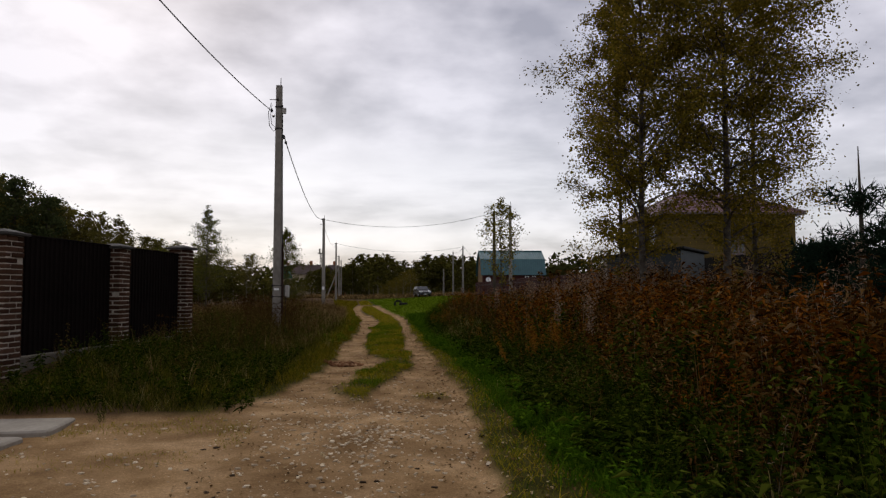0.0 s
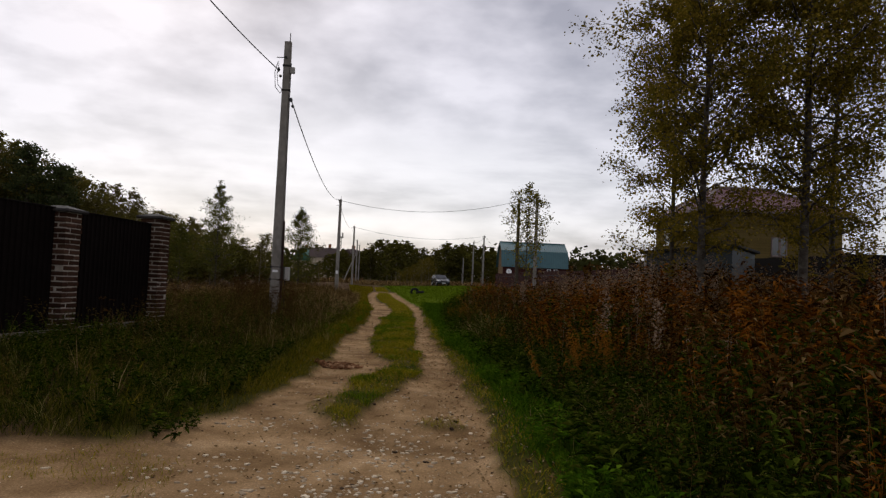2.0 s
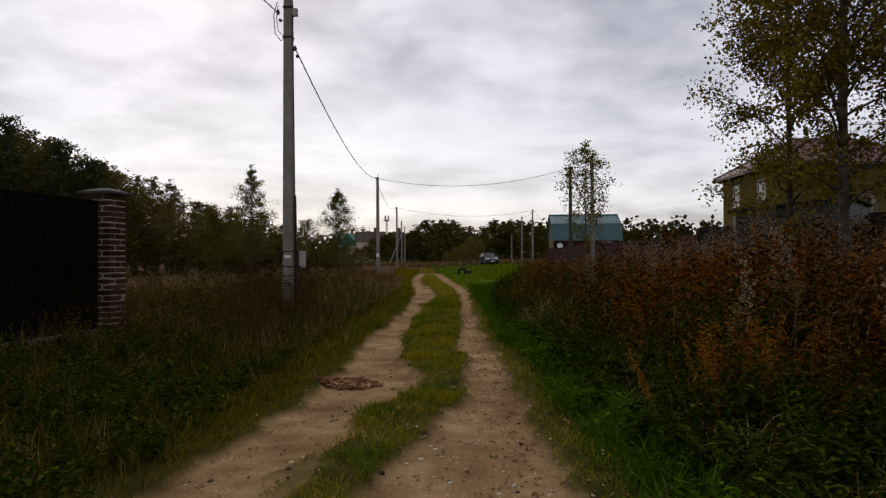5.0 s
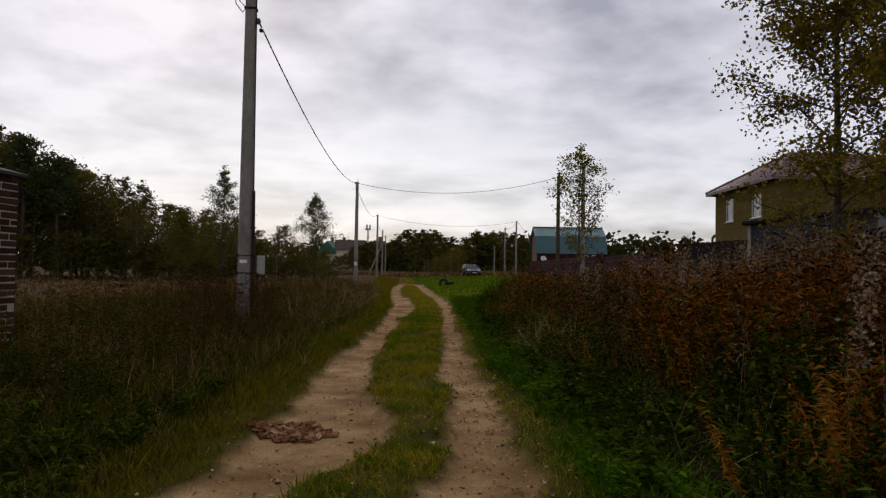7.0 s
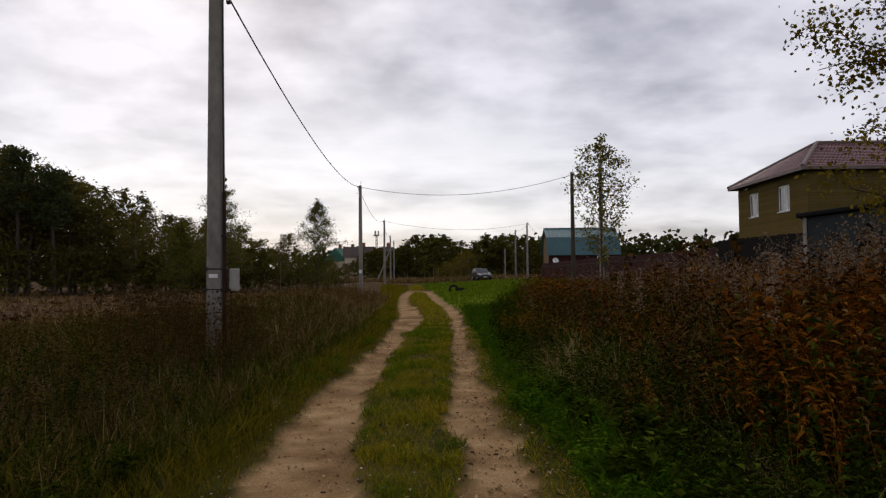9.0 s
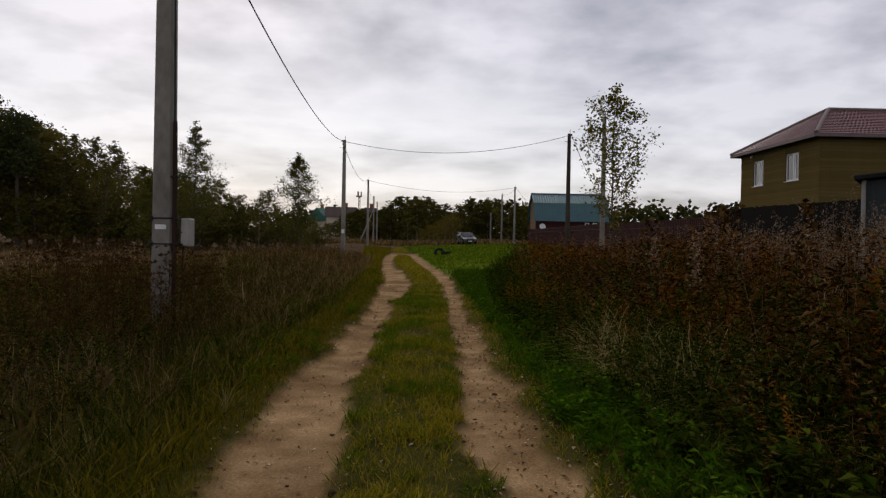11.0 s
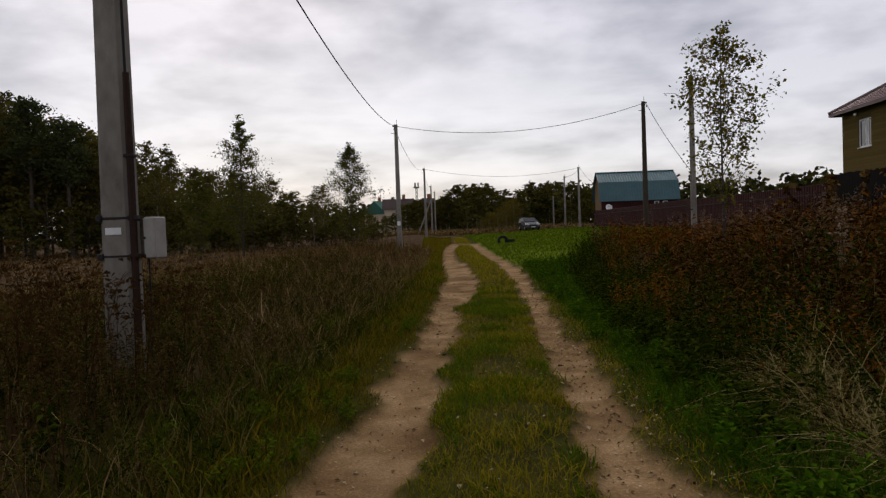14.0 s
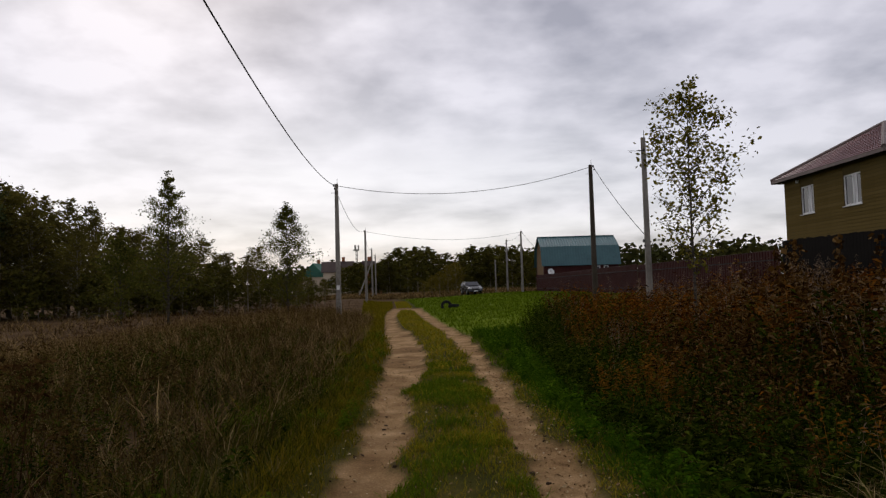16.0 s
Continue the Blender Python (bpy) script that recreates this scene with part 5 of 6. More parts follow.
def far_house(x, y, w, d, eave, ridge, wall, roof, label, rz):
    z = G(x, y) - 0.1
    h = thing("far_house", label, "house", pose(x, y, z, 0, 0, rz), "far houses")
    part("wall", box_bm(w, d, eave, (0, 0, eave / 2)), wall, h)
    bm = bmesh.new()
    o = 0.4
    pts = [(-w / 2 - o, -d / 2 - o, eave - 0.2), (w / 2 + o, -d / 2 - o, eave - 0.2), (w / 2 + o, d / 2 + o, eave - 0.2), (-w / 2 - o, d / 2 + o, eave - 0.2), (-w / 2 - o, 0, ridge), (w / 2 + o, 0, ridge)]
    v = [bm.verts.new(p) for p in pts]
    for f in ((0, 1, 5, 4), (2, 3, 4, 5), (1, 2, 5), (3, 0, 4), (3, 2, 1, 0)):
        bm.faces.new([v[i] for i in f])
    r = part("roof", bm, roof, h)
    part("chimney", box_bm(0.6, 0.6, 1.4, (w * 0.2, 0.3, ridge + 0.2), 0.03), M_orange_house, r)
    for k in (-1, 0, 1):
        win = part("window", box_bm(1.1, 0.1, 1.3, (k * w * 0.3, -d / 2 - 0.03, eave * 0.55), 0.02), M_white, h)
        part("pane", box_bm(0.9, 0.04, 1.1, (k * w * 0.3, -d / 2 - 0.09, eave * 0.55)), M_glass, win)


far_house(-23.4, 168, 5.0, 5.0, 4.6, 7.4, M_cream_house, M_green_house, "far cottage with green gabled roof", 75)
far_house(-18.4, 162, 6.0, 5.0, 5.4, 7.5, M_cream_house, M_brown_roof, "far cream house with brown gabled roof", 10)
far_house(-11.8, 160, 3.6, 4.0, 5.2, 7.2, M_orange_house, M_brown_roof, "far orange brick house with brown roof", 60)
for x, y, h in ((-25.0, 152, 4.6), (-22.4, 150, 4.2), (-19.8, 151, 3.8), (-17.2, 150, 4.2), (-14.8, 151, 3.6), (-12.4, 150, 3.8), (-10.2, 151, 4.4)):
    wood_tree(x, y, h, int(rw.integers(4, 8)), "far_tree", "dark green tree among far houses", "trees among far houses", 2.1)


def mast(x, y, h):
    m = thing("mast", "slender grey mast with a drum-shaped head on the skyline", "mast", pose(x, y, 0.5))
    for a in range(3):
        c, s = math.cos(a * 2.094), math.sin(a * 2.094)
        part("leg", tube([(c * 0.6, s * 0.6, 0), (c * 0.35, s * 0.35, h)], [0.16, 0.12], 6), M_concrete, m)
    n = 12
    for k in range(n):
        q = k / n
        r = 0.6 - 0.25 * q
        ring = [(math.cos(a * 2.094) * r, math.sin(a * 2.094) * r, q * h) for a in range(3)]
        for a in range(3):
            u, v = ring[a], ring[(a + 1) % 3]
            part("lattice_bar", tube([u, (v[0], v[1], v[2] + h / n)], [0.06, 0.06], 4), M_concrete, m)
    part("platform", cyl_bm(1.2, 0.5, (0, 0, h - 0.2), seg=12, bevel=0.1), M_concrete, m)
    for a in range(3):
        part("antenna", box_bm(0.5, 0.35, 1.7, (math.cos(a * 2.094) * 0.8, math.sin(a * 2.094) * 0.8, h + 0.8), 0.05), M_concrete, m)


mast(-26.3, 290, 17.2)

# ---- weeds and grass ----


def blade(h, w, bend, segs=2):
    z = np.linspace(0, 1, segs + 1)
    V = []
    for q in z[:-1]:
        ww = w * (1 - 0.5 * q) / 2
        V += [(-ww, bend * q * q * h, q * h * (1 - 0.25 * bend * q)), (ww, bend * q * q * h, q * h * (1 - 0.25 * bend * q))]
    V.append((0, bend * h, h * (1 - 0.25 * bend)))
    T = []
    for i in range(segs - 1):
        p = i * 2
        T += [(p, p + 1, p + 3), (p, p + 3, p + 2)]
    p = (segs - 1) * 2
    T.append((p, p + 1, p + 2))
    return np.array(V, float), np.array(T)


def turned(shape, a, at=(0, 0, 0), pitch=0.0, s=1.0):
    v, t = shape
    v = v * s
    cp, sp = math.cos(pitch), math.sin(pitch)
    y, z = v[:, 1] * cp + v[:, 2] * sp, -v[:, 1] * sp + v[:, 2] * cp
    c, sn = math.cos(a), math.sin(a)
    return np.stack([v[:, 0] * c - y * sn, v[:, 0] * sn + y * c, z], 1) + np.array(at), t


def leaf_tpl(length, width, droop=0.3):
    """Lance leaf along +y, folded and drooping."""
    V = np.array([(0, 0, 0), (width / 2, length * 0.42, length * 0.06), (0, length, -length * droop), (-width / 2, length * 0.42, length * 0.06)], float)
    return V, np.array([(0, 1, 2), (0, 2, 3)])


def ribbon(a, b, r):
    """A thin three-sided stem, tapering to a point."""
    a, b = np.array(a, float), np.array(b, float)
    V = np.stack([a + (r, 0, 0), a + (-r * 0.5, r * 0.87, 0), a + (-r * 0.5, -r * 0.87, 0), b])
    return V, np.array([(0, 1, 3), (1, 2, 3), (2, 0, 3)])


def stalk(h, r, bend):
    return ribbon((0, 0, 0), (bend, bend * 0.6, h), r)


def fireweed(rng, h=1.0, leaves=22, ll=0.12, lw=0.026, start=0.15):
    b = rng.normal(0, 0.06)
    out = []
    for k in range(leaves):
        q = start + (0.97 - start) * k / leaves
        a = k * 2.4 + rng.normal(0, 0.3)
        pos = (b * q * q, b * 0.6 * q * q, h * q)
        out.append(turned(leaf_tpl(ll * rng.uniform(0.7, 1.2) * (1.15 - 0.55 * q), lw * rng.uniform(0.8, 1.3), rng.uniform(0.1, 0.7)), a, pos))
    return join(out + [stalk(h, 0.006, b)])


def bushy(rng, h=1.0, shoots=5, leaves=11, ll=0.10, lw=0.04, low=0.2, open_up=0.40):
    out = []
    for s in range(shoots):
        a0, tilt = rng.uniform(0, 6.28), rng.uniform(0.05, open_up)
        d = np.array([math.cos(a0) * math.sin(tilt), math.sin(a0) * math.sin(tilt), math.cos(tilt)])
        L = h * rng.uniform(0.7, 1.05)
        out.append(ribbon((0, 0, 0), d * L, 0.006))
        for k in range(leaves):
            q = low + (1 - low) * k / leaves
            out.append(turned(leaf_tpl(ll * rng.uniform(0.7, 1.25), lw * rng.uniform(0.8, 1.2), rng.uniform(0.0, 0.6)), rng.uniform(0, 6.28), tuple(d * L * q), rng.uniform(-0.5, 0.3)))
    return join(out)


def umbel(rng, h=1.0):
    out, heads = [stalk(h, 0.007, rng.normal(0, 0.05))], []
    for k in range(rng.integers(2, 5)):
        a, q = rng.uniform(0, 6.28), rng.uniform(0.55, 0.9)
        e = np.array([math.cos(a) * 0.14, math.sin(a) * 0.14, h * q + 0.18])
        out.append(ribbon((0, 0, h * q), e, 0.005))
        heads.append(e)
    heads.append(np.array([0, 0, h]))
    for e in heads:
        for j in range(7):
            a = j * 0.898 + rng.random()
            p = e + np.array([math.cos(a) * 0.045, math.sin(a) * 0.045, 0.035])
            v = p + rng.normal(0, 0.013, (4, 3))
            out.append((v, np.array([(0, 1, 2), (0, 2, 3)])))
    return join(out)


def tuft(rng, h=0.8, n=14, w=0.008, spread=0.5, segs=3, bend=(0.15, 0.9)):
    out = []
    for k in range(n):
        out.append(turned(blade(h * rng.uniform(0.5, 1.1), w * rng.uniform(0.7, 1.4), rng.uniform(*bend), segs), rng.uniform(0, 6.28), tuple(rng.normal(0, 0.03, 2)) + (0,), rng.uniform(0, spread)))
    return join(out)


def plume(rng, h=1.15):
    """Dry stem with a pale fluffy seed head."""
    out = []
    b = rng.normal(0, 0.05)
    for k in range(46):
        q = rng.uniform(0.72, 1.0)
        p = np.array([b * q * q, b * 0.6 * q * q, h * q]) + rng.normal(0, 0.035 * (1.15 - q) / 0.3, 3)
        out.append((p + rng.normal(0, 0.008, (3, 3)), np.array([(0, 1, 2)])))
    return join(out + [stalk(h, 0.004, b)])


def curls(rng, h=1.0):
    """Dry stem whose split pods hang out in pale curled strands."""
    out = []
    for k in range(16):
        q = rng.uniform(0.66, 1.0)
        p = np.array([0, 0, h * q]) + rng.normal(0, 0.05, 3)
        a, R, w = rng.uniform(0, 6.28), rng.uniform(0.008, 0.026), rng.uniform(0.0012, 0.0028)
        c = np.array([math.cos(a), math.sin(a), 0])
        th = np.linspace(0, rng.uniform(2.0, 4.2), 5)
        line = p + R * (np.cos(th)[:, None] * c + np.sin(th)[:, None] * rng.normal(0, 0.75, 3)) + th[:, None] * rng.normal(0, 0.006, 3)
        side = np.array([-c[1], c[0], 0.4]) * w
        V = np.concatenate([line - side, line + side])
        T = [t for i in range(4) for t in ((i, i + 1, i + 6), (i, i + 6, i + 5))]
        out.append((V, np.array(T)))
    return join(out + [stalk(h, 0.005, rng.normal(0, 0.05))])


def zone_points(n, x0, x1, y0, y1, keep, rng):
    x, y = rng.uniform(x0, x1, n), rng.uniform(y0, y1, n)
    k = rng.random(n) < keep(x, y)
    x, y = x[k], y[k]
    return np.stack([x, y, gz(x, y)], 1)


def stuff(name, label, category, mat, templates, P, size, rng, tilt=0.12, lift=None):
    V, T = scatter(templates, P, rng.uniform(0, 6.28, len(P)), size, rng, tilt, lift)
    return thing(name, label, category, None, "", (V, T), mat, "stuff")


def thicket_edge(y):
    """Where the tall weeds start beside the track."""
    return np.interp(y, [-14, -6, 0, 5, 8, 12, 17, 21, 26, 31, 36], [1.5, 1.5, 1.55, 1.62, 1.60, 1.45, 1.5, 1.75, 2.15, 2.8, 3.6])


def left_edge(y):
    return np.interp(y, [-1, 1, 3, 6, 9, 20, 30, 45, 60, 90], [-3.4, -2.8, -2.35, -2.05, -1.9, -1.95, -2.2, -2.9, -4.2, -6.5])


def clear(x, y):
    """0 where pillars, pole, slabs and shed stand."""
    k = np.ones_like(x)
    fx = np.interp(y, [1.2, 7.6], [-5.16, -4.24])
    k[(y > 1.2) & (y < 7.7) & (np.abs(x - fx) < 0.3)] = 0
    k[(y > 1.2) & (y < 7.6) & (x < fx)] = 0
    k[(np.abs(x + 3.2) < 0.25) & (np.abs(y - 13.3) < 0.2)] = 0
    a, b = (x - 7.75) * 0.809 - (y - 16.5) * 0.588, (x - 7.75) * 0.588 + (y - 16.5) * 0.809
    k[(a > -0.1) & (a < 2.7) & (b > -0.1) & (b < 3.7)] = 0
    k[(x < -3.3) & (y < -0.1)] = 0
    return k


rng = np.random.default_rng(100)
SHORT = [blade(1, 0.09, b, 2) for b in (0.25, 0.5, 0.8, 1.0)]
LONG = [blade(1, 0.035, b, 2) for b in (0.3, 0.6, 0.9, 1.1)]


def patch(x, y, s, seed, lo, hi):
    return sstep(lo, hi, vnoise(x, y, s, seed))


# trodden strip between the ruts and thin growth on the bare edges
P = zone_points(150000, -1.3, 1.3, -3, 22, lambda x, y: (1 - bare(x, y)) ** 3 * np.clip(0.05 + 1.1 * vnoise(x, y, 0.35, 31), 0, 1) * (np.abs(x - drift(y)) < 0.62), rng)
stuff("median_grass", "short trodden yellow-green grass between the ruts", "grass", M_median, SHORT, P, 0.025 + 0.04 * rng.random(len(P)) + 0.04 * patch(P[:, 0], P[:, 1], 0.5, 33, 0.4, 0.8), rng, 0.4)
P = zone_points(60000, -5, 1.2, 22, 84, lambda x, y: (1 - bare(x, y)) ** 3 * (np.abs(x - drift(y)) < 0.62), rng)
stuff("median_grass", "short trodden yellow-green grass between the ruts", "grass", M_median, SHORT, P, 0.07 + 0.08 * rng.random(len(P)), rng, 0.4, np.full(len(P), 1.6))


# verges
def by_track(P):
    """How near bare sand is, 0 to 1."""
    return np.mean([bare(P[:, 0] + dx, P[:, 1] + dy) for dx, dy in ((0.3, 0), (-0.3, 0), (0, -0.3), (0.2, -0.5), (-0.2, -0.5))], 0)


P = zone_points(210000, -4.6, -0.9, -0.6, 24, lambda x, y: (1 - bare(x, y)) ** 3 * np.clip(0.3 + vnoise(x, y, 0.5, 35), 0, 1) * (x < -0.95) * clear(x, y) * np.maximum(np.interp(x, [-2.6, -2.0, -1.6], [0.04, 0.35, 1]), 0.75 * (1 - sstep(5, 9, y))), rng)
d = np.clip((-1.1 - P[:, 0]) / 1.2, 0, 1)
rank = rng.random(len(P)) < np.interp(P[:, 0], [-1.95, -1.3], [0.96, 0.14])
size = (0.05 + 0.07 * rng.random(len(P)) + (0.26 - 0.10 * (P[:, 1] < 6)) * d * rng.random(len(P))) * (1 - 0.72 * by_track(P))
stuff("verge_grass", "rough yellow-green verge grass along the track", "grass", M_blade, SHORT[:3] + LONG, P[~rank], size[~rank], rng, 0.4)
stuff("rank_grass", "rank dark green grass before the fence and weeds", "grass", M_rank, SHORT[:2] + LONG, P[rank], size[rank], rng, 0.4)
P = zone_points(115000, 0.6, 2.6, -8, 24, lambda x, y: (1 - bare(x, y)) ** 3 * np.interp(x + 0.2 * sstep(7, 10, y) - 0.35 * vnoise(x, y, 0.6, 37), [1.0, 1.35], [0.05, 1]) * np.clip(0.3 + vnoise(x, y, 0.5, 36), 0, 1) * (x < thicket_edge(y) + 0.3), rng)
d = np.clip((P[:, 0] - 1.0) / 0.9, 0, 1)
stuff("verge_grass", "lush bright green verge grass along the track", "grass", M_lush, SHORT[:3] + LONG, P, (0.05 + 0.07 * rng.random(len(P)) + 0.22 * d * rng.random(len(P))) * (1 - 0.6 * by_track(P)), rng, 0.4)
P = zone_points(45000, -8, -0.9, 24, 84, lambda x, y: (1 - bare(x, y)) ** 3 * (x - drift(y) < -0.9) * (x > left_edge(y) - 0.5), rng)
stuff("verge_grass", "green verge grass along the track", "grass", M_blade, SHORT, P, 0.12 + 0.14 * rng.random(len(P)), rng, 0.35, np.full(len(P), 1.4))
P = zone_points(56000, -2.5, 12.5, 14, 94, lambda x, y: (1 - bare(x, y)) ** 3 * np.interp(y, [14, 24], [0, 1]) * (x - drift(y) > 0.9) * ((y > 35) | (x < thicket_edge(y) + 0.6)) * np.interp(y, [24, 50, 94], [1, 0.8, 0.35]), rng)
stuff("lawn_grass", "bright green mown grass beyond the weeds", "grass", M_lawn, SHORT, P, 0.09 + 0.10 * rng.random(len(P)), rng, 0.35, np.interp(P[:, 1], [14, 24, 94], [1, 1.8, 5]))


def band_points(n, u0, u1, y0, y1, edge, side, keep, rng):
    """Points at distances u0..u1 beyond an edge line, to the right (side 1) or left (-1)."""
    u, y = rng.uniform(u0, u1, n), rng.uniform(y0, y1, n)
    x = edge(y) + side * u
    k = rng.random(n) < keep(x, y, u) * clear(x, y)
    x, y, u = x[k], y[k], u[k]
    return np.stack([x, y, gz(x, y)], 1), u


HERB = [bushy(rng, 1.0, 6, 6, 0.21, 0.11, 0.25, 0.75) for _ in range(6)]
P = zone_points(4200, 1.1, 3.2, -8, 33, lambda x, y: (x > np.interp(y, [6, 10], [1.18, 1.0]) + 0.35 * vnoise(x, y, 0.8, 41)) * (x < thicket_edge(y) + 0.25) * np.clip(0.1 + 1.1 * vnoise(x, y, 0.6, 42), 0, 1), rng)
stuff("verge_herbs", "low broad-leaved green herbs under the weeds", "herbs", M_lush, HERB, P, 0.10 + 0.26 * rng.random(len(P)), rng, 0.2)
P = zone_points(1900, -5.2, -1.5, 0.1, 26, lambda x, y: (x < -1.7) * clear(x, y) * np.interp(y, [0, 6, 8], [1, 1, 0.12]), rng)
stuff("verge_herbs", "low broad-leaved dark green herbs on the verge", "herbs", M_weed, HERB, P, 0.14 + 0.24 * rng.random(len(P)), rng, 0.2)

# thicket to the right
FIRE = [fireweed(rng, 1.0, 30, 0.085, 0.020) for _ in range(6)]
SPRAY = [bushy(rng, 1.0, 5, 17, 0.066, 0.019, 0.34, 0.46) for _ in range(9)]
WITHER = [bushy(rng, 1.0, 4, 13, 0.074, 0.023, 0.30, 0.50) for _ in range(9)]
BUSH = [bushy(rng, 1.0, 4, 12, 0.082, 0.036, 0.25, 0.50) for _ in range(9)]
CURL = [curls(rng) for _ in range(6)]
PLUME = [plume(rng) for _ in range(5)]
TUFT = [tuft(rng, 0.62, 10, 0.0058, 0.7, 3, (0.5, 1.6)) for _ in range(8)]
FIRE_FAR = [fireweed(rng, 1.0, 15, 0.15, 0.034) for _ in range(6)]
THIN = [tuft(rng, 0.8, 11, 0.010, 0.5, 2) for _ in range(6)]
UMB = [umbel(rng) for _ in range(8)]


def height_r(P, u):
    u = u + 0.8 * sstep(13, 21, P[:, 1])
    far = 1 - 0.28 * sstep(15, 22, P[:, 1]) * sstep(2.0, 4.0, u)
    return far * np.interp(u, [0, 0.4, 1.2, 2.4, 5.5], [0.36, 0.66, 0.98, 1.20, 1.42]) * (0.62 + 0.42 * vnoise(P[:, 0], P[:, 1], 1.6, 51) + 0.36 * vnoise(P[:, 0], P[:, 1], 0.45, 52))


def clump(x, y, seed):
    return 0.12 + 0.88 * patch(x, y, 0.55, seed, 0.36, 0.62)


def near_r(y):
    return np.interp(y, [-8, 14, 20, 36], [1, 1, 0.6, 0.45])


P, u = band_points(6400, 0.1, 4.2, -8, 35, thicket_edge, 1, lambda x, y, u: near_r(y) * clump(x, y, 91) * 1.5 * (0.10 + 0.75 * patch(x, y, 2.4, 53, 0.38, 0.62)) * np.interp(u, [0.6, 1.2, 2.2], [0.0, 0.3, 0.9]), rng)
stuff("fireweed", "rust-red and orange autumn fireweed standing in a thicket", "weeds", M_red, SPRAY + FIRE[:2], P, height_r(P, u) * rng.uniform(0.6, 1.15, len(P)), rng, 0.20)
P, u = band_points(5200, 0.0, 4.2, -8, 35, thicket_edge, 1, lambda x, y, u: near_r(y) * clump(x, y, 92) * 1.4 * (0.2 + 0.8 * patch(x, y, 2.2, 54, 0.38, 0.6)) * np.interp(u, [0.1, 0.7, 1.8], [0.0, 0.3, 1]), rng)
stuff("brown_weeds", "withered brown weeds in a dense thicket", "weeds", M_brownweed, WITHER + FIRE[:2], P, height_r(P, u) * rng.uniform(0.7, 1.15, len(P)), rng, 0.16)
P, u = band_points(4300, -0.1, 3.4, -8, 35, thicket_edge, 1, lambda x, y, u: near_r(y) * clump(x, y, 93) * 1.3 * np.interp(u, [0, 1.5, 3.4], [1, 0.9, 0.3]), rng)
stuff("green_weeds", "dark green leafy weeds at the thicket's foot", "weeds", M_weed, BUSH, P, height_r(P, u) * rng.uniform(0.55, 0.98, len(P)), rng, 0.18)
P, u = band_points(1900, 0.0, 2.6, -8, 24, thicket_edge, 1, lambda x, y, u: 0.75 + 0.0 * x, rng)
stuff("thicket_herbs", "dark green nettle-like herbs filling the thicket's foot", "herbs", M_weed, HERB, P, 0.22 + 0.30 * rng.random(len(P)), rng, 0.2)
P, u = band_points(3400, 4.0, 12, -8, 36, thicket_edge, 1, lambda x, y, u: np.interp(u, [4, 12], [1, 0.5]), rng)
half = int(len(P) * 0.75)
stuff("brown_weeds", "withered brown weeds filling the overgrown plot", "weeds", M_brownweed, FIRE_FAR, P[:half], height_r(P[:half], u[:half]) * rng.uniform(0.75, 1.12, half), rng, 0.14)
stuff("fireweed", "rust-red fireweed filling the overgrown plot", "weeds", M_red, FIRE_FAR, P[half:], height_r(P[half:], u[half:]) * rng.uniform(0.75, 1.12, len(P) - half), rng, 0.14)
P, u = band_points(800, 2.0, 9, -8, 36, thicket_edge, 1, lambda x, y, u: patch(x, y, 2.0, 55, 0.45, 0.75), rng)
stuff("seed_plumes", "pale fluffy seed heads above the weeds", "weeds", M_fluff, PLUME, P, height_r(P, u) * rng.uniform(0.9, 1.2, len(P)), rng, 0.1)
P, u = band_points(2300, -0.1, 2.6, -8, 34, thicket_edge, 1, lambda x, y, u: 0.12 + 0.88 * patch(x, y, 1.3, 56, 0.48, 0.72), rng)
stuff("dry_grass", "arching straw-coloured dry grass in the thicket", "grass", M_straw, TUFT, P, (0.35 + 0.75 * rng.random(len(P)) ** 1.5) * np.interp(u, [0, 1.2], [0.75, 1.3]), rng, 0.2)
P, u = band_points(420, 0.35, 2.4, 9.5, 15.5, thicket_edge, 1, lambda x, y, u: 0.25 + 0.75 * patch(x, y, 0.9, 60, 0.4, 0.65), rng)
stuff("dry_grass", "pale tufts of dry grass leaning out of the thicket", "grass", M_straw, TUFT, P, rng.uniform(0.6, 1.05, len(P)), rng, 0.25)
P, u = band_points(3000, -0.1, 2.2, -8, 34, thicket_edge, 1, lambda x, y, u: near_r(y) * (0.25 + 0.75 * patch(x, y, 1.7, 58, 0.40, 0.65)), rng)
stuff("rank_grass", "dark green arching grass tangled in the thicket's foot", "grass", M_rank, TUFT, P, rng.uniform(0.5, 1.05, len(P)) * np.interp(u, [0, 1.2], [0.7, 1.25]), rng, 0.2)
P, u = band_points(700, 0.5, 4.5, -6, 34, thicket_edge, 1, lambda x, y, u: patch(x, y, 1.1, 59, 0.52, 0.74), rng)
stuff("seed_curls", "pale curled seed strands on dry willowherb stems", "weeds", M_fluff, CURL, P, height_r(P, u) * rng.uniform(0.85, 1.12, len(P)), rng, 0.15)
P, u = band_points(130, 0.6, 2.8, 0, 33, thicket_edge, 1, lambda x, y, u: patch(x, y, 1.3, 57, 0.55, 0.75), rng)
stuff("yellow_weeds", "bright orange-yellow leafed weeds among brown ones", "weeds", M_yellow, SPRAY, P, height_r(P, u) * rng.uniform(0.7, 1.0, len(P)), rng, 0.15)

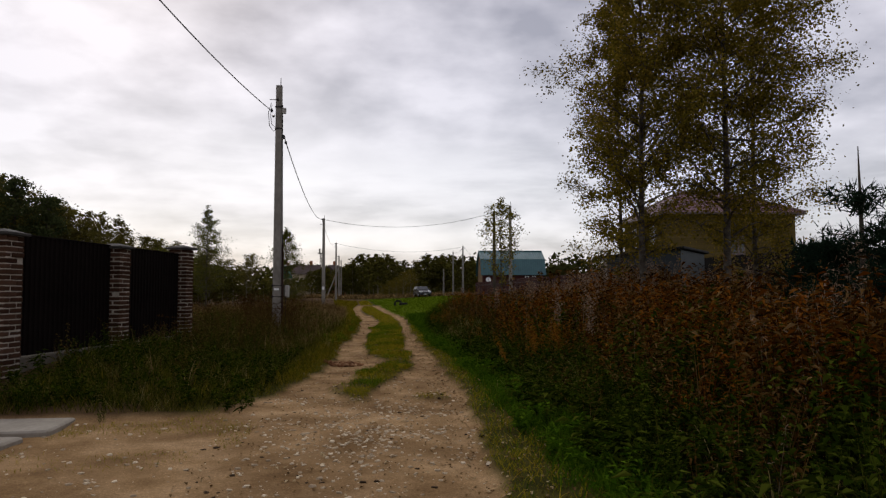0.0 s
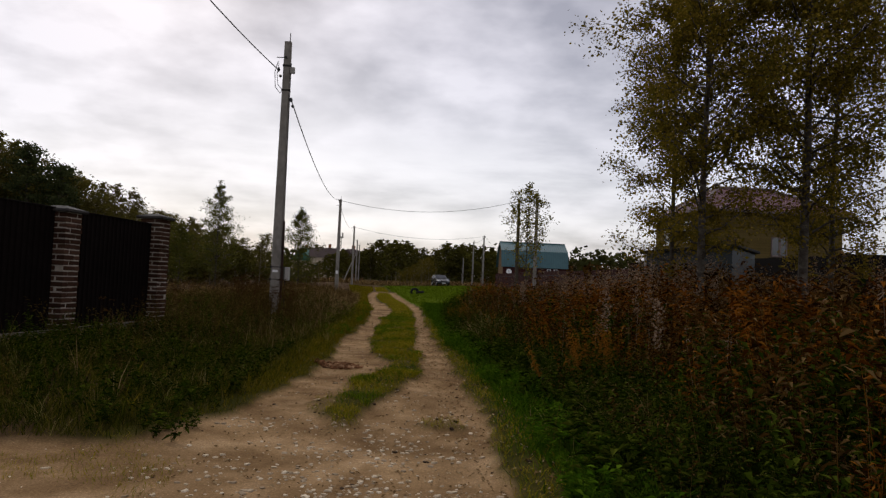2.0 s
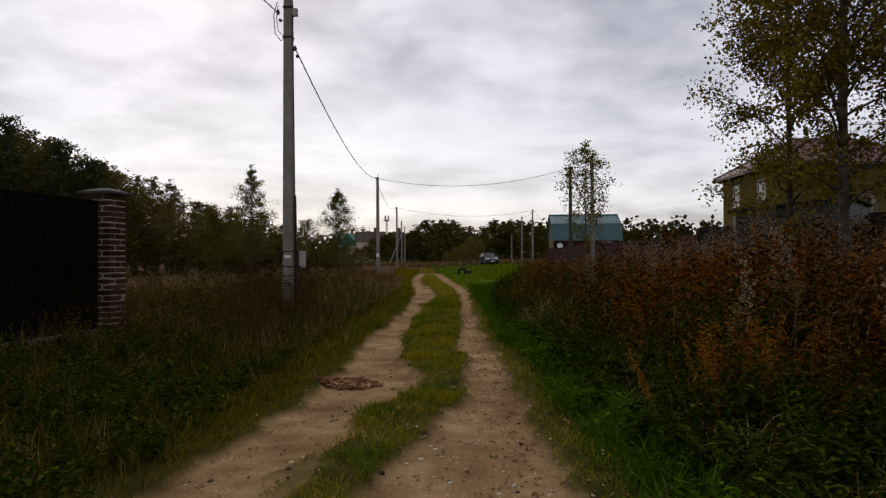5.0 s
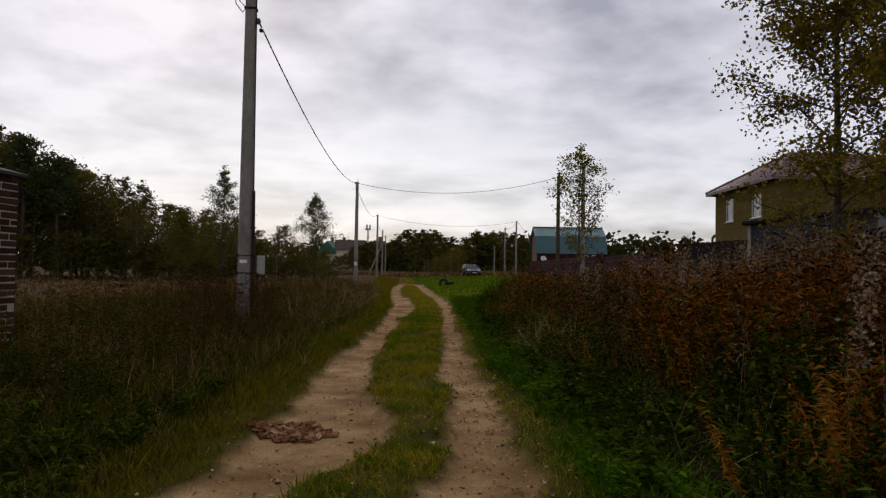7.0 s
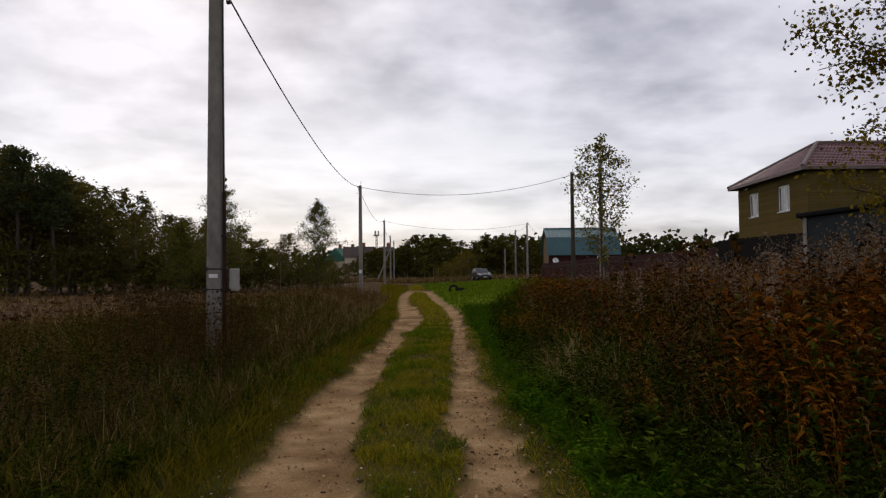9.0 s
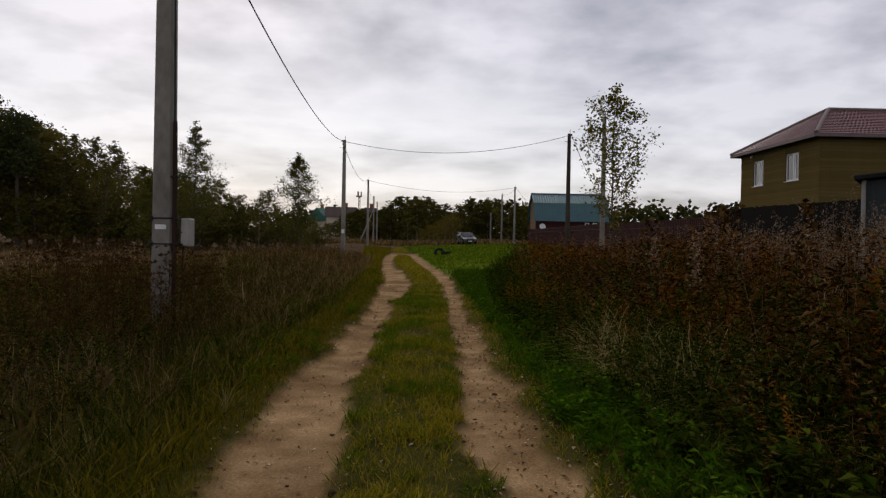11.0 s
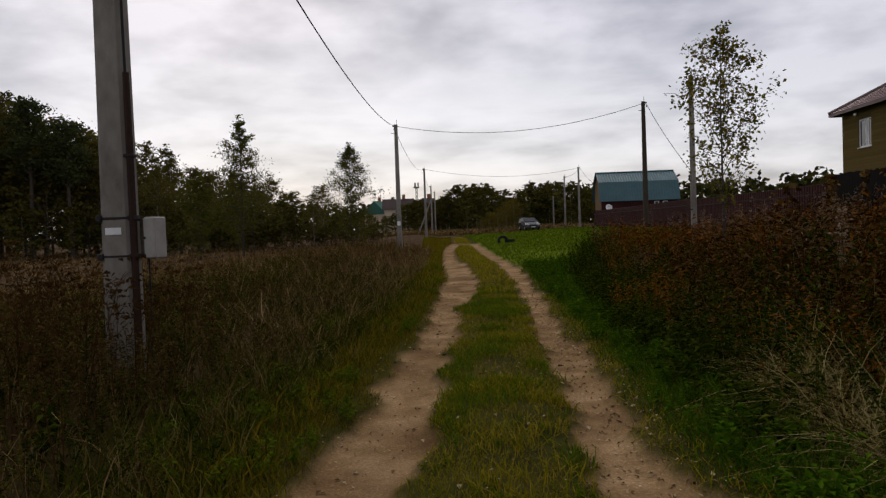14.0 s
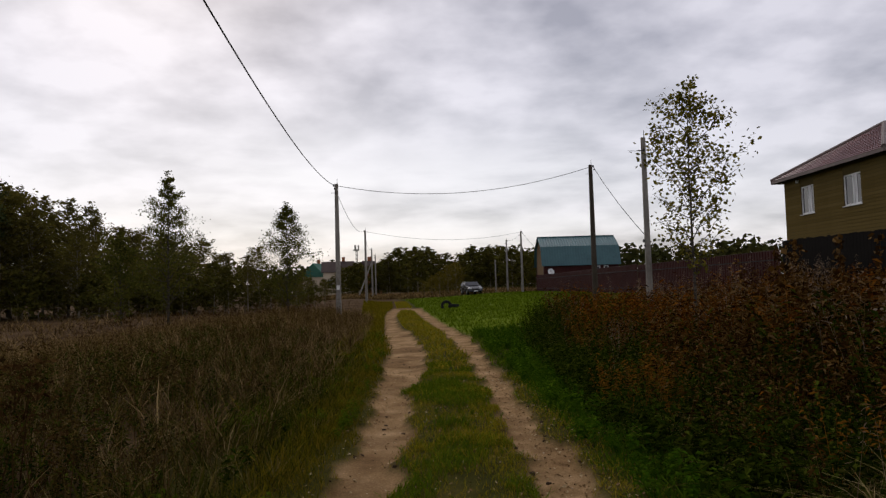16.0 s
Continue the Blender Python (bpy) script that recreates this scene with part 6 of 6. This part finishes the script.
P, u = band_points(260, 0.5, 2.0, 9.4, 13.0, thicket_edge, 1, lambda x, y, u: 0.3 + 0.7 * patch(x, y, 0.7, 63, 0.4, 0.6), rng)
stuff("dry_grass", "tall pale blades of dry grass arching over the weeds", "grass", M_pale_straw, TUFT, P, rng.uniform(0.95, 1.4, len(P)), rng, 0.2)
for x0, y0, n, top in ((2.7, 3.2, 12, 0.95), (2.15, 17.2, 12, 0.80)):
    P = np.stack([rng.normal(x0, 0.24, n), rng.normal(y0, 0.30, n), np.zeros(n)], 1)
    P[:, 2] = gz(P[:, 0], P[:, 1])
    stuff("yellow_weeds", "clump of bright orange-yellow leafed weeds", "weeds", M_yellow, SPRAY, P, top * rng.uniform(0.8, 1.08, n), rng, 0.12)

P = zone_points(420, 4.6, 8.2, 6, 16.5, lambda x, y: 0.8 * clear(x, y), rng)
stuff("seed_plumes", "tall pale seed heads in front of the shed", "weeds", M_fluff, PLUME, P, rng.uniform(1.0, 1.45, len(P)), rng, 0.1)

P = zone_points(190, 5.5, 7.3, 8.0, 12.2, lambda x, y: clear(x, y), rng)
stuff("brown_weeds", "tall withered weeds under the birches", "weeds", M_brownweed, FIRE, P, rng.uniform(1.4, 1.9, len(P)), rng, 0.12)
P = zone_points(110, 5.5, 7.3, 7.6, 12.2, lambda x, y: clear(x, y), rng)
stuff("seed_plumes", "tall pale seed heads under the birches", "weeds", M_fluff, PLUME, P, rng.uniform(1.3, 1.7, len(P)), rng, 0.1)

# weeds to the left


def height_l(P, u):
    return np.interp(u, [0, 0.7, 1.8, 6], [0.36, 0.62, 0.72, 0.60]) * (0.8 + 0.4 * vnoise(P[:, 0], P[:, 1], 1.4, 61))


def low_l(y):
    """The plot before the fence stays low and green."""
    return np.interp(y, [0, 3, 5, 7], [0.10, 0.25, 0.7, 1])


def near_l(y):
    return np.interp(y, [-1, 14, 20, 60], [1, 1, 0.5, 0.22])


P, u = band_points(1500, 0.0, 9, -0.6, 60, left_edge, -1, lambda x, y, u: low_l(y) * near_l(y) * np.interp(u, [0, 4, 9], [1, 0.8, 0.5]), rng)
stuff("dry_umbels", "dark withered umbel stalks standing in the field edge", "weeds", M_umbel, UMB, P, height_l(P, u) * rng.uniform(0.75, 1.25, len(P)), rng, 0.1)
P, u = band_points(6600, -0.15, 7, -0.6, 45, left_edge, -1, lambda x, y, u: low_l(y) * near_l(y) * np.interp(u, [0, 4, 7], [1, 0.8, 0.5]) * (0.4 + 0.6 * vnoise(x, y, 2.0, 62)), rng)
stuff("brown_weeds", "withered brown weeds along the field edge", "weeds", M_fieldweed, FIRE[:4] + WITHER[:4], P, height_l(P, u) * rng.uniform(0.6, 1.05, len(P)), rng, 0.15)
P, u = band_points(3600, -0.25, 5, -0.6, 28, left_edge, -1, lambda x, y, u: np.interp(u, [0, 1.5, 5], [1, 0.6, 0.2]), rng)
stuff("green_weeds", "dark green leafy weeds along the verge", "weeds", M_weed, BUSH, P, height_l(P, u) * rng.uniform(0.45, 0.85, len(P)), rng, 0.15)
P, u = band_points(3600, -0.1, 8, -0.6, 50, left_edge, -1, lambda x, y, u: low_l(y) * near_l(y), rng)
stuff("dry_grass", "tangled brown dry grass along the field edge", "grass", M_dry, THIN, P, rng.uniform(0.42, 0.8, len(P)), rng, 0.15)
P, u = band_points(3600, 0.0, 9, 14, 50, left_edge, -1, lambda x, y, u: np.interp(y, [14, 20, 50], [0.2, 1, 0.6]), rng)
stuff("dry_grass", "tan dry grass standing over the field edge", "grass", M_dry, THIN, P, rng.uniform(0.5, 0.9, len(P)), rng, 0.15, np.full(len(P), 1.4))
P = zone_points(900, -2.5, -1.15, 10, 34, lambda x, y: (1 - bare(x, y)) * patch(x, y, 0.9, 44, 0.35, 0.65), rng)
stuff("verge_herbs", "fresh green leafy herbs in patches on the verge", "herbs", M_lawn, HERB, P, 0.08 + 0.16 * rng.random(len(P)), rng, 0.2)
P = zone_points(50000, -0.7, 0.7, 2, 24, lambda x, y: (1 - bare(x, y)) ** 3 * patch(x, y, 0.5, 45, 0.45, 0.7), rng)
stuff("median_grass", "fresh green tufts between the ruts", "grass", M_lawn, SHORT, P, 0.04 + 0.07 * rng.random(len(P)), rng, 0.45)
P = zone_points(1800, -0.65, 0.65, 2, 26, lambda x, y: (1 - bare(x, y)) ** 3 * patch(x, y, 0.6, 46, 0.35, 0.6), rng)
stuff("verge_herbs", "low clover and plantain leaves between the ruts", "herbs", M_lawn, HERB, P, 0.035 + 0.06 * rng.random(len(P)), rng, 0.3)
P, u = band_points(900, -0.5, 5, -0.6, 28, left_edge, -1, lambda x, y, u: near_l(y), rng)
stuff("dry_grass", "pale straw tufts along the field edge", "grass", M_straw, THIN, P, rng.uniform(0.3, 0.55, len(P)), rng, 0.15)
P = zone_points(150, -3.9, -2.5, 10.9, 13.1, lambda x, y: clear(x, y), rng)
stuff("brown_weeds", "withered brown weeds before the pole's foot", "weeds", M_fieldweed, FIRE, P, rng.uniform(0.4, 0.75, len(P)), rng, 0.15)
P = zone_points(130, -4.1, -2.4, 10.8, 13.9, lambda x, y: clear(x, y), rng)
stuff("dry_umbels", "dark tall weed stalks round the pole's foot", "weeds", M_umbel, UMB, P, rng.uniform(0.6, 1.05, len(P)), rng, 0.12)
TUFT_FAR = [tuft(rng, 1.0, 6, 0.035, 0.5, 2) for _ in range(4)]
P = zone_points(3400, -48, -8, 4, 70, lambda x, y: (x < left_edge(y) - 5) * clear(x, y), rng)
stuff("field_grass", "brown-purple dry grass over the wide open field", "grass", M_dry, TUFT_FAR, P, rng.uniform(0.3, 0.62, len(P)), rng, 0.15, np.full(len(P), 1.5))
P = zone_points(3000, -20, 14, 96, 136, lambda x, y: (bare(x, y) < 0.3) * 1.0, rng)
stuff("field_grass", "brown dry grass at the end of the track", "grass", M_dry, TUFT_FAR, P, rng.uniform(0.5, 0.9, len(P)), rng, 0.15, np.full(len(P), 2.0))

# single tall plants that stand above the rest
def tall_weed(x, y, h, seed):
    r = np.random.default_rng(seed)
    ob = thing("tall_weed", "lone tall brown weed standing above the thicket", "weed", at_ground(x, y, r.uniform(0, 360), 0.02), "tall weeds")
    part("stem", tube([(0, 0, 0), (0.03, 0.01, h * 0.5), (0.08 * r.normal(), 0.05, h)], [0.008, 0.006, 0.002], 5), M_brownweed, ob)
    pts = np.stack([r.normal(0, 0.05, 60), r.normal(0, 0.05, 60), h * r.uniform(0.45, 1.0, 60)], 1)
    part("leaves", leaf_cloud(pts, 0.11, r, 0.5), M_brownweed, ob)


for k, (x, y, h) in enumerate(((5.6, 17.5, 2.0), (5.9, 17.8, 1.7), (6.6, 19.0, 2.1), (4.9, 19.5, 1.8), (7.0, 20.5, 1.9), (8.4, 24.0, 2.0), (9.0, 27.0, 2.0), (9.4, 27.5, 1.8), (10.0, 29.0, 2.0), (10.6, 30.5, 1.9), (7.8, 27.5, 1.7), (5.0, 13.2, 1.8))):
    tall_weed(x, y, h, 300 + k)


def seed_spike(x, y, h, seed):
    r = np.random.default_rng(seed)
    ob = thing("seed_spike", "tall stem with pale woolly seed spike", "weed", at_ground(x, y, r.uniform(0, 360), 0.02), "woolly seed spikes")
    part("stem", tube([(0, 0, 0), (0.02, 0.0, h * 0.5), (0.0, 0.02, h)], [0.008, 0.006, 0.003], 5), M_brownweed, ob)
    q = r.random(170)
    pts = np.stack([r.normal(0, 0.035, 170), r.normal(0, 0.035, 170), h * (0.55 + 0.45 * q)], 1)
    part("seed_head", leaf_cloud(pts, 0.035, r, -0.2), M_fluff, ob, "pale woolly seed head")["kind"] = "stuff"


for k, (x, y, h) in enumerate(((3.4, 8.4, 1.5), (3.9, 5.4, 1.55), (4.3, 6.0, 1.45), (3.2, 12.2, 1.4), (3.0, 4.0, 1.3), (4.6, 11.0, 1.5), (3.6, 15.0, 1.35), (2.9, 1.6, 1.25))):
    seed_spike(x, y, h, 400 + k)

P = zone_points(24000, 0.8, 1.65, -6, 22, lambda x, y: (1 - bare(x, y)) ** 2 * np.interp(x, [1.3, 1.6], [1, 0.2]) * (0.25 + 0.75 * vnoise(x, y, 0.4, 38)), rng)
stuff("verge_grass", "low yellowed grass at the edge of the right rut", "grass", M_median, SHORT[1:], P, 0.03 + 0.06 * rng.random(len(P)), rng, 0.5)
# thin growth creeping onto the sand
P = zone_points(60000, -2.6, 1.9, -5, 22, lambda x, y: np.clip(1 - np.abs(bare(x, y) - 0.45) * 2.2, 0, 1), rng)
stuff("fringe_grass", "sparse short grass creeping onto the sand", "grass", M_median, SHORT[1:], P, 0.02 + 0.05 * rng.random(len(P)), rng, 0.5)

P = zone_points(16000, -5.0, -1.4, -2.6, 0.3, lambda x, y: patch(x, y, 0.7, 39, 0.50, 0.72) * np.interp(y, [-2.6, -1.0], [0.1, 0.6]), rng)
P = P[~((P[:, 0] < -3.4) & (P[:, 1] > -2.1))]
stuff("fringe_grass", "thin yellow-green grass growing through the sand", "grass", M_median, SHORT[1:], P, 0.02 + 0.035 * rng.random(len(P)), rng, 0.5)

# ---- loose small stuff on the track ----
CHIP = []
for k in range(6):
    a = np.arange(5) * 1.2566 + rng.normal(0, 0.25, 5)
    rr = rng.uniform(0.6, 1.15, 5)
    top = np.stack([np.cos(a) * rr * 0.8, np.sin(a) * rr * 0.7, 0.28 + rng.normal(0, 0.06, 5)], 1)
    foot = np.stack([np.cos(a) * rr, np.sin(a) * rr * 0.85, np.full(5, -0.2)], 1)
    tr = [(0, 1, 2), (0, 2, 3), (0, 3, 4)]
    for q in range(5):
        w = (q + 1) % 5
        tr += [(q, 5 + q, 5 + w), (q, 5 + w, w)]
    CHIP.append((np.concatenate([top, foot]), np.array(tr)))
P = zone_points(20000, -3.5, 1.0, -7.5, 4.5, lambda x, y: bare(x, y) * np.clip(0.07 + 0.5 * patch(x, y, 0.6, 71, 0.55, 0.8) + 1.1 * np.exp(-((x + 0.35) / 0.75) ** 2 - ((y + 1.2) / 1.6) ** 2) * (0.25 + vnoise(x, y, 0.3, 72)), 0, 1) * np.interp(y, [-8.5, -2, 1.5, 4.5], [1, 1, 0.5, 0.05]), rng)
stuff("stone_chips", "pale crushed limestone chips pressed into the sand", "gravel", M_stone, CHIP, P, 0.007 + 0.030 * rng.random(len(P)) ** 2.4, rng, 0.3)
P = zone_points(2600, -1.4, 1.6, 0, 22, lambda x, y: 0.35 + 0.0 * x, rng)
stuff("stone_chips", "pale crushed limestone chips along the ruts", "gravel", M_stone, CHIP, P, 0.004 + 0.014 * rng.random(len(P)) ** 2, rng, 0.3)
P = zone_points(2600, -1.7, 1.5, -6, 30, lambda x, y: np.clip(0.15 + 1.0 * (np.abs(bare(x, y) - 0.5) < 0.45), 0, 1), rng)
stuff("earth_clods", "dark crumbled earth clods along the rut edges", "soil", M_clod, CHIP, P, 0.008 + 0.030 * rng.random(len(P)) ** 2, rng, 0.3)
LITTER = [turned(leaf_tpl(0.034, 0.026, 0.35), 0, (0, 0, 0.012)), turned(leaf_tpl(0.028, 0.022, -0.4), 0, (0, 0, 0.008)), turned(leaf_tpl(0.022, 0.02, 0.6), 0, (0, 0, 0.012))]
P = zone_points(15000, -1.6, 2.0, -6, 24, lambda x, y: np.clip(0.30 + 1.1 * sstep(0.3, 1.0, x), 0, 1) * np.interp(x, [1.4, 1.7], [1, 0]), rng)
stuff("fallen_leaves", "scattered brown and yellow fallen birch leaves", "leaves", M_leaf_litter, LITTER, P, rng.uniform(0.7, 1.3, len(P)), rng, 0.3)
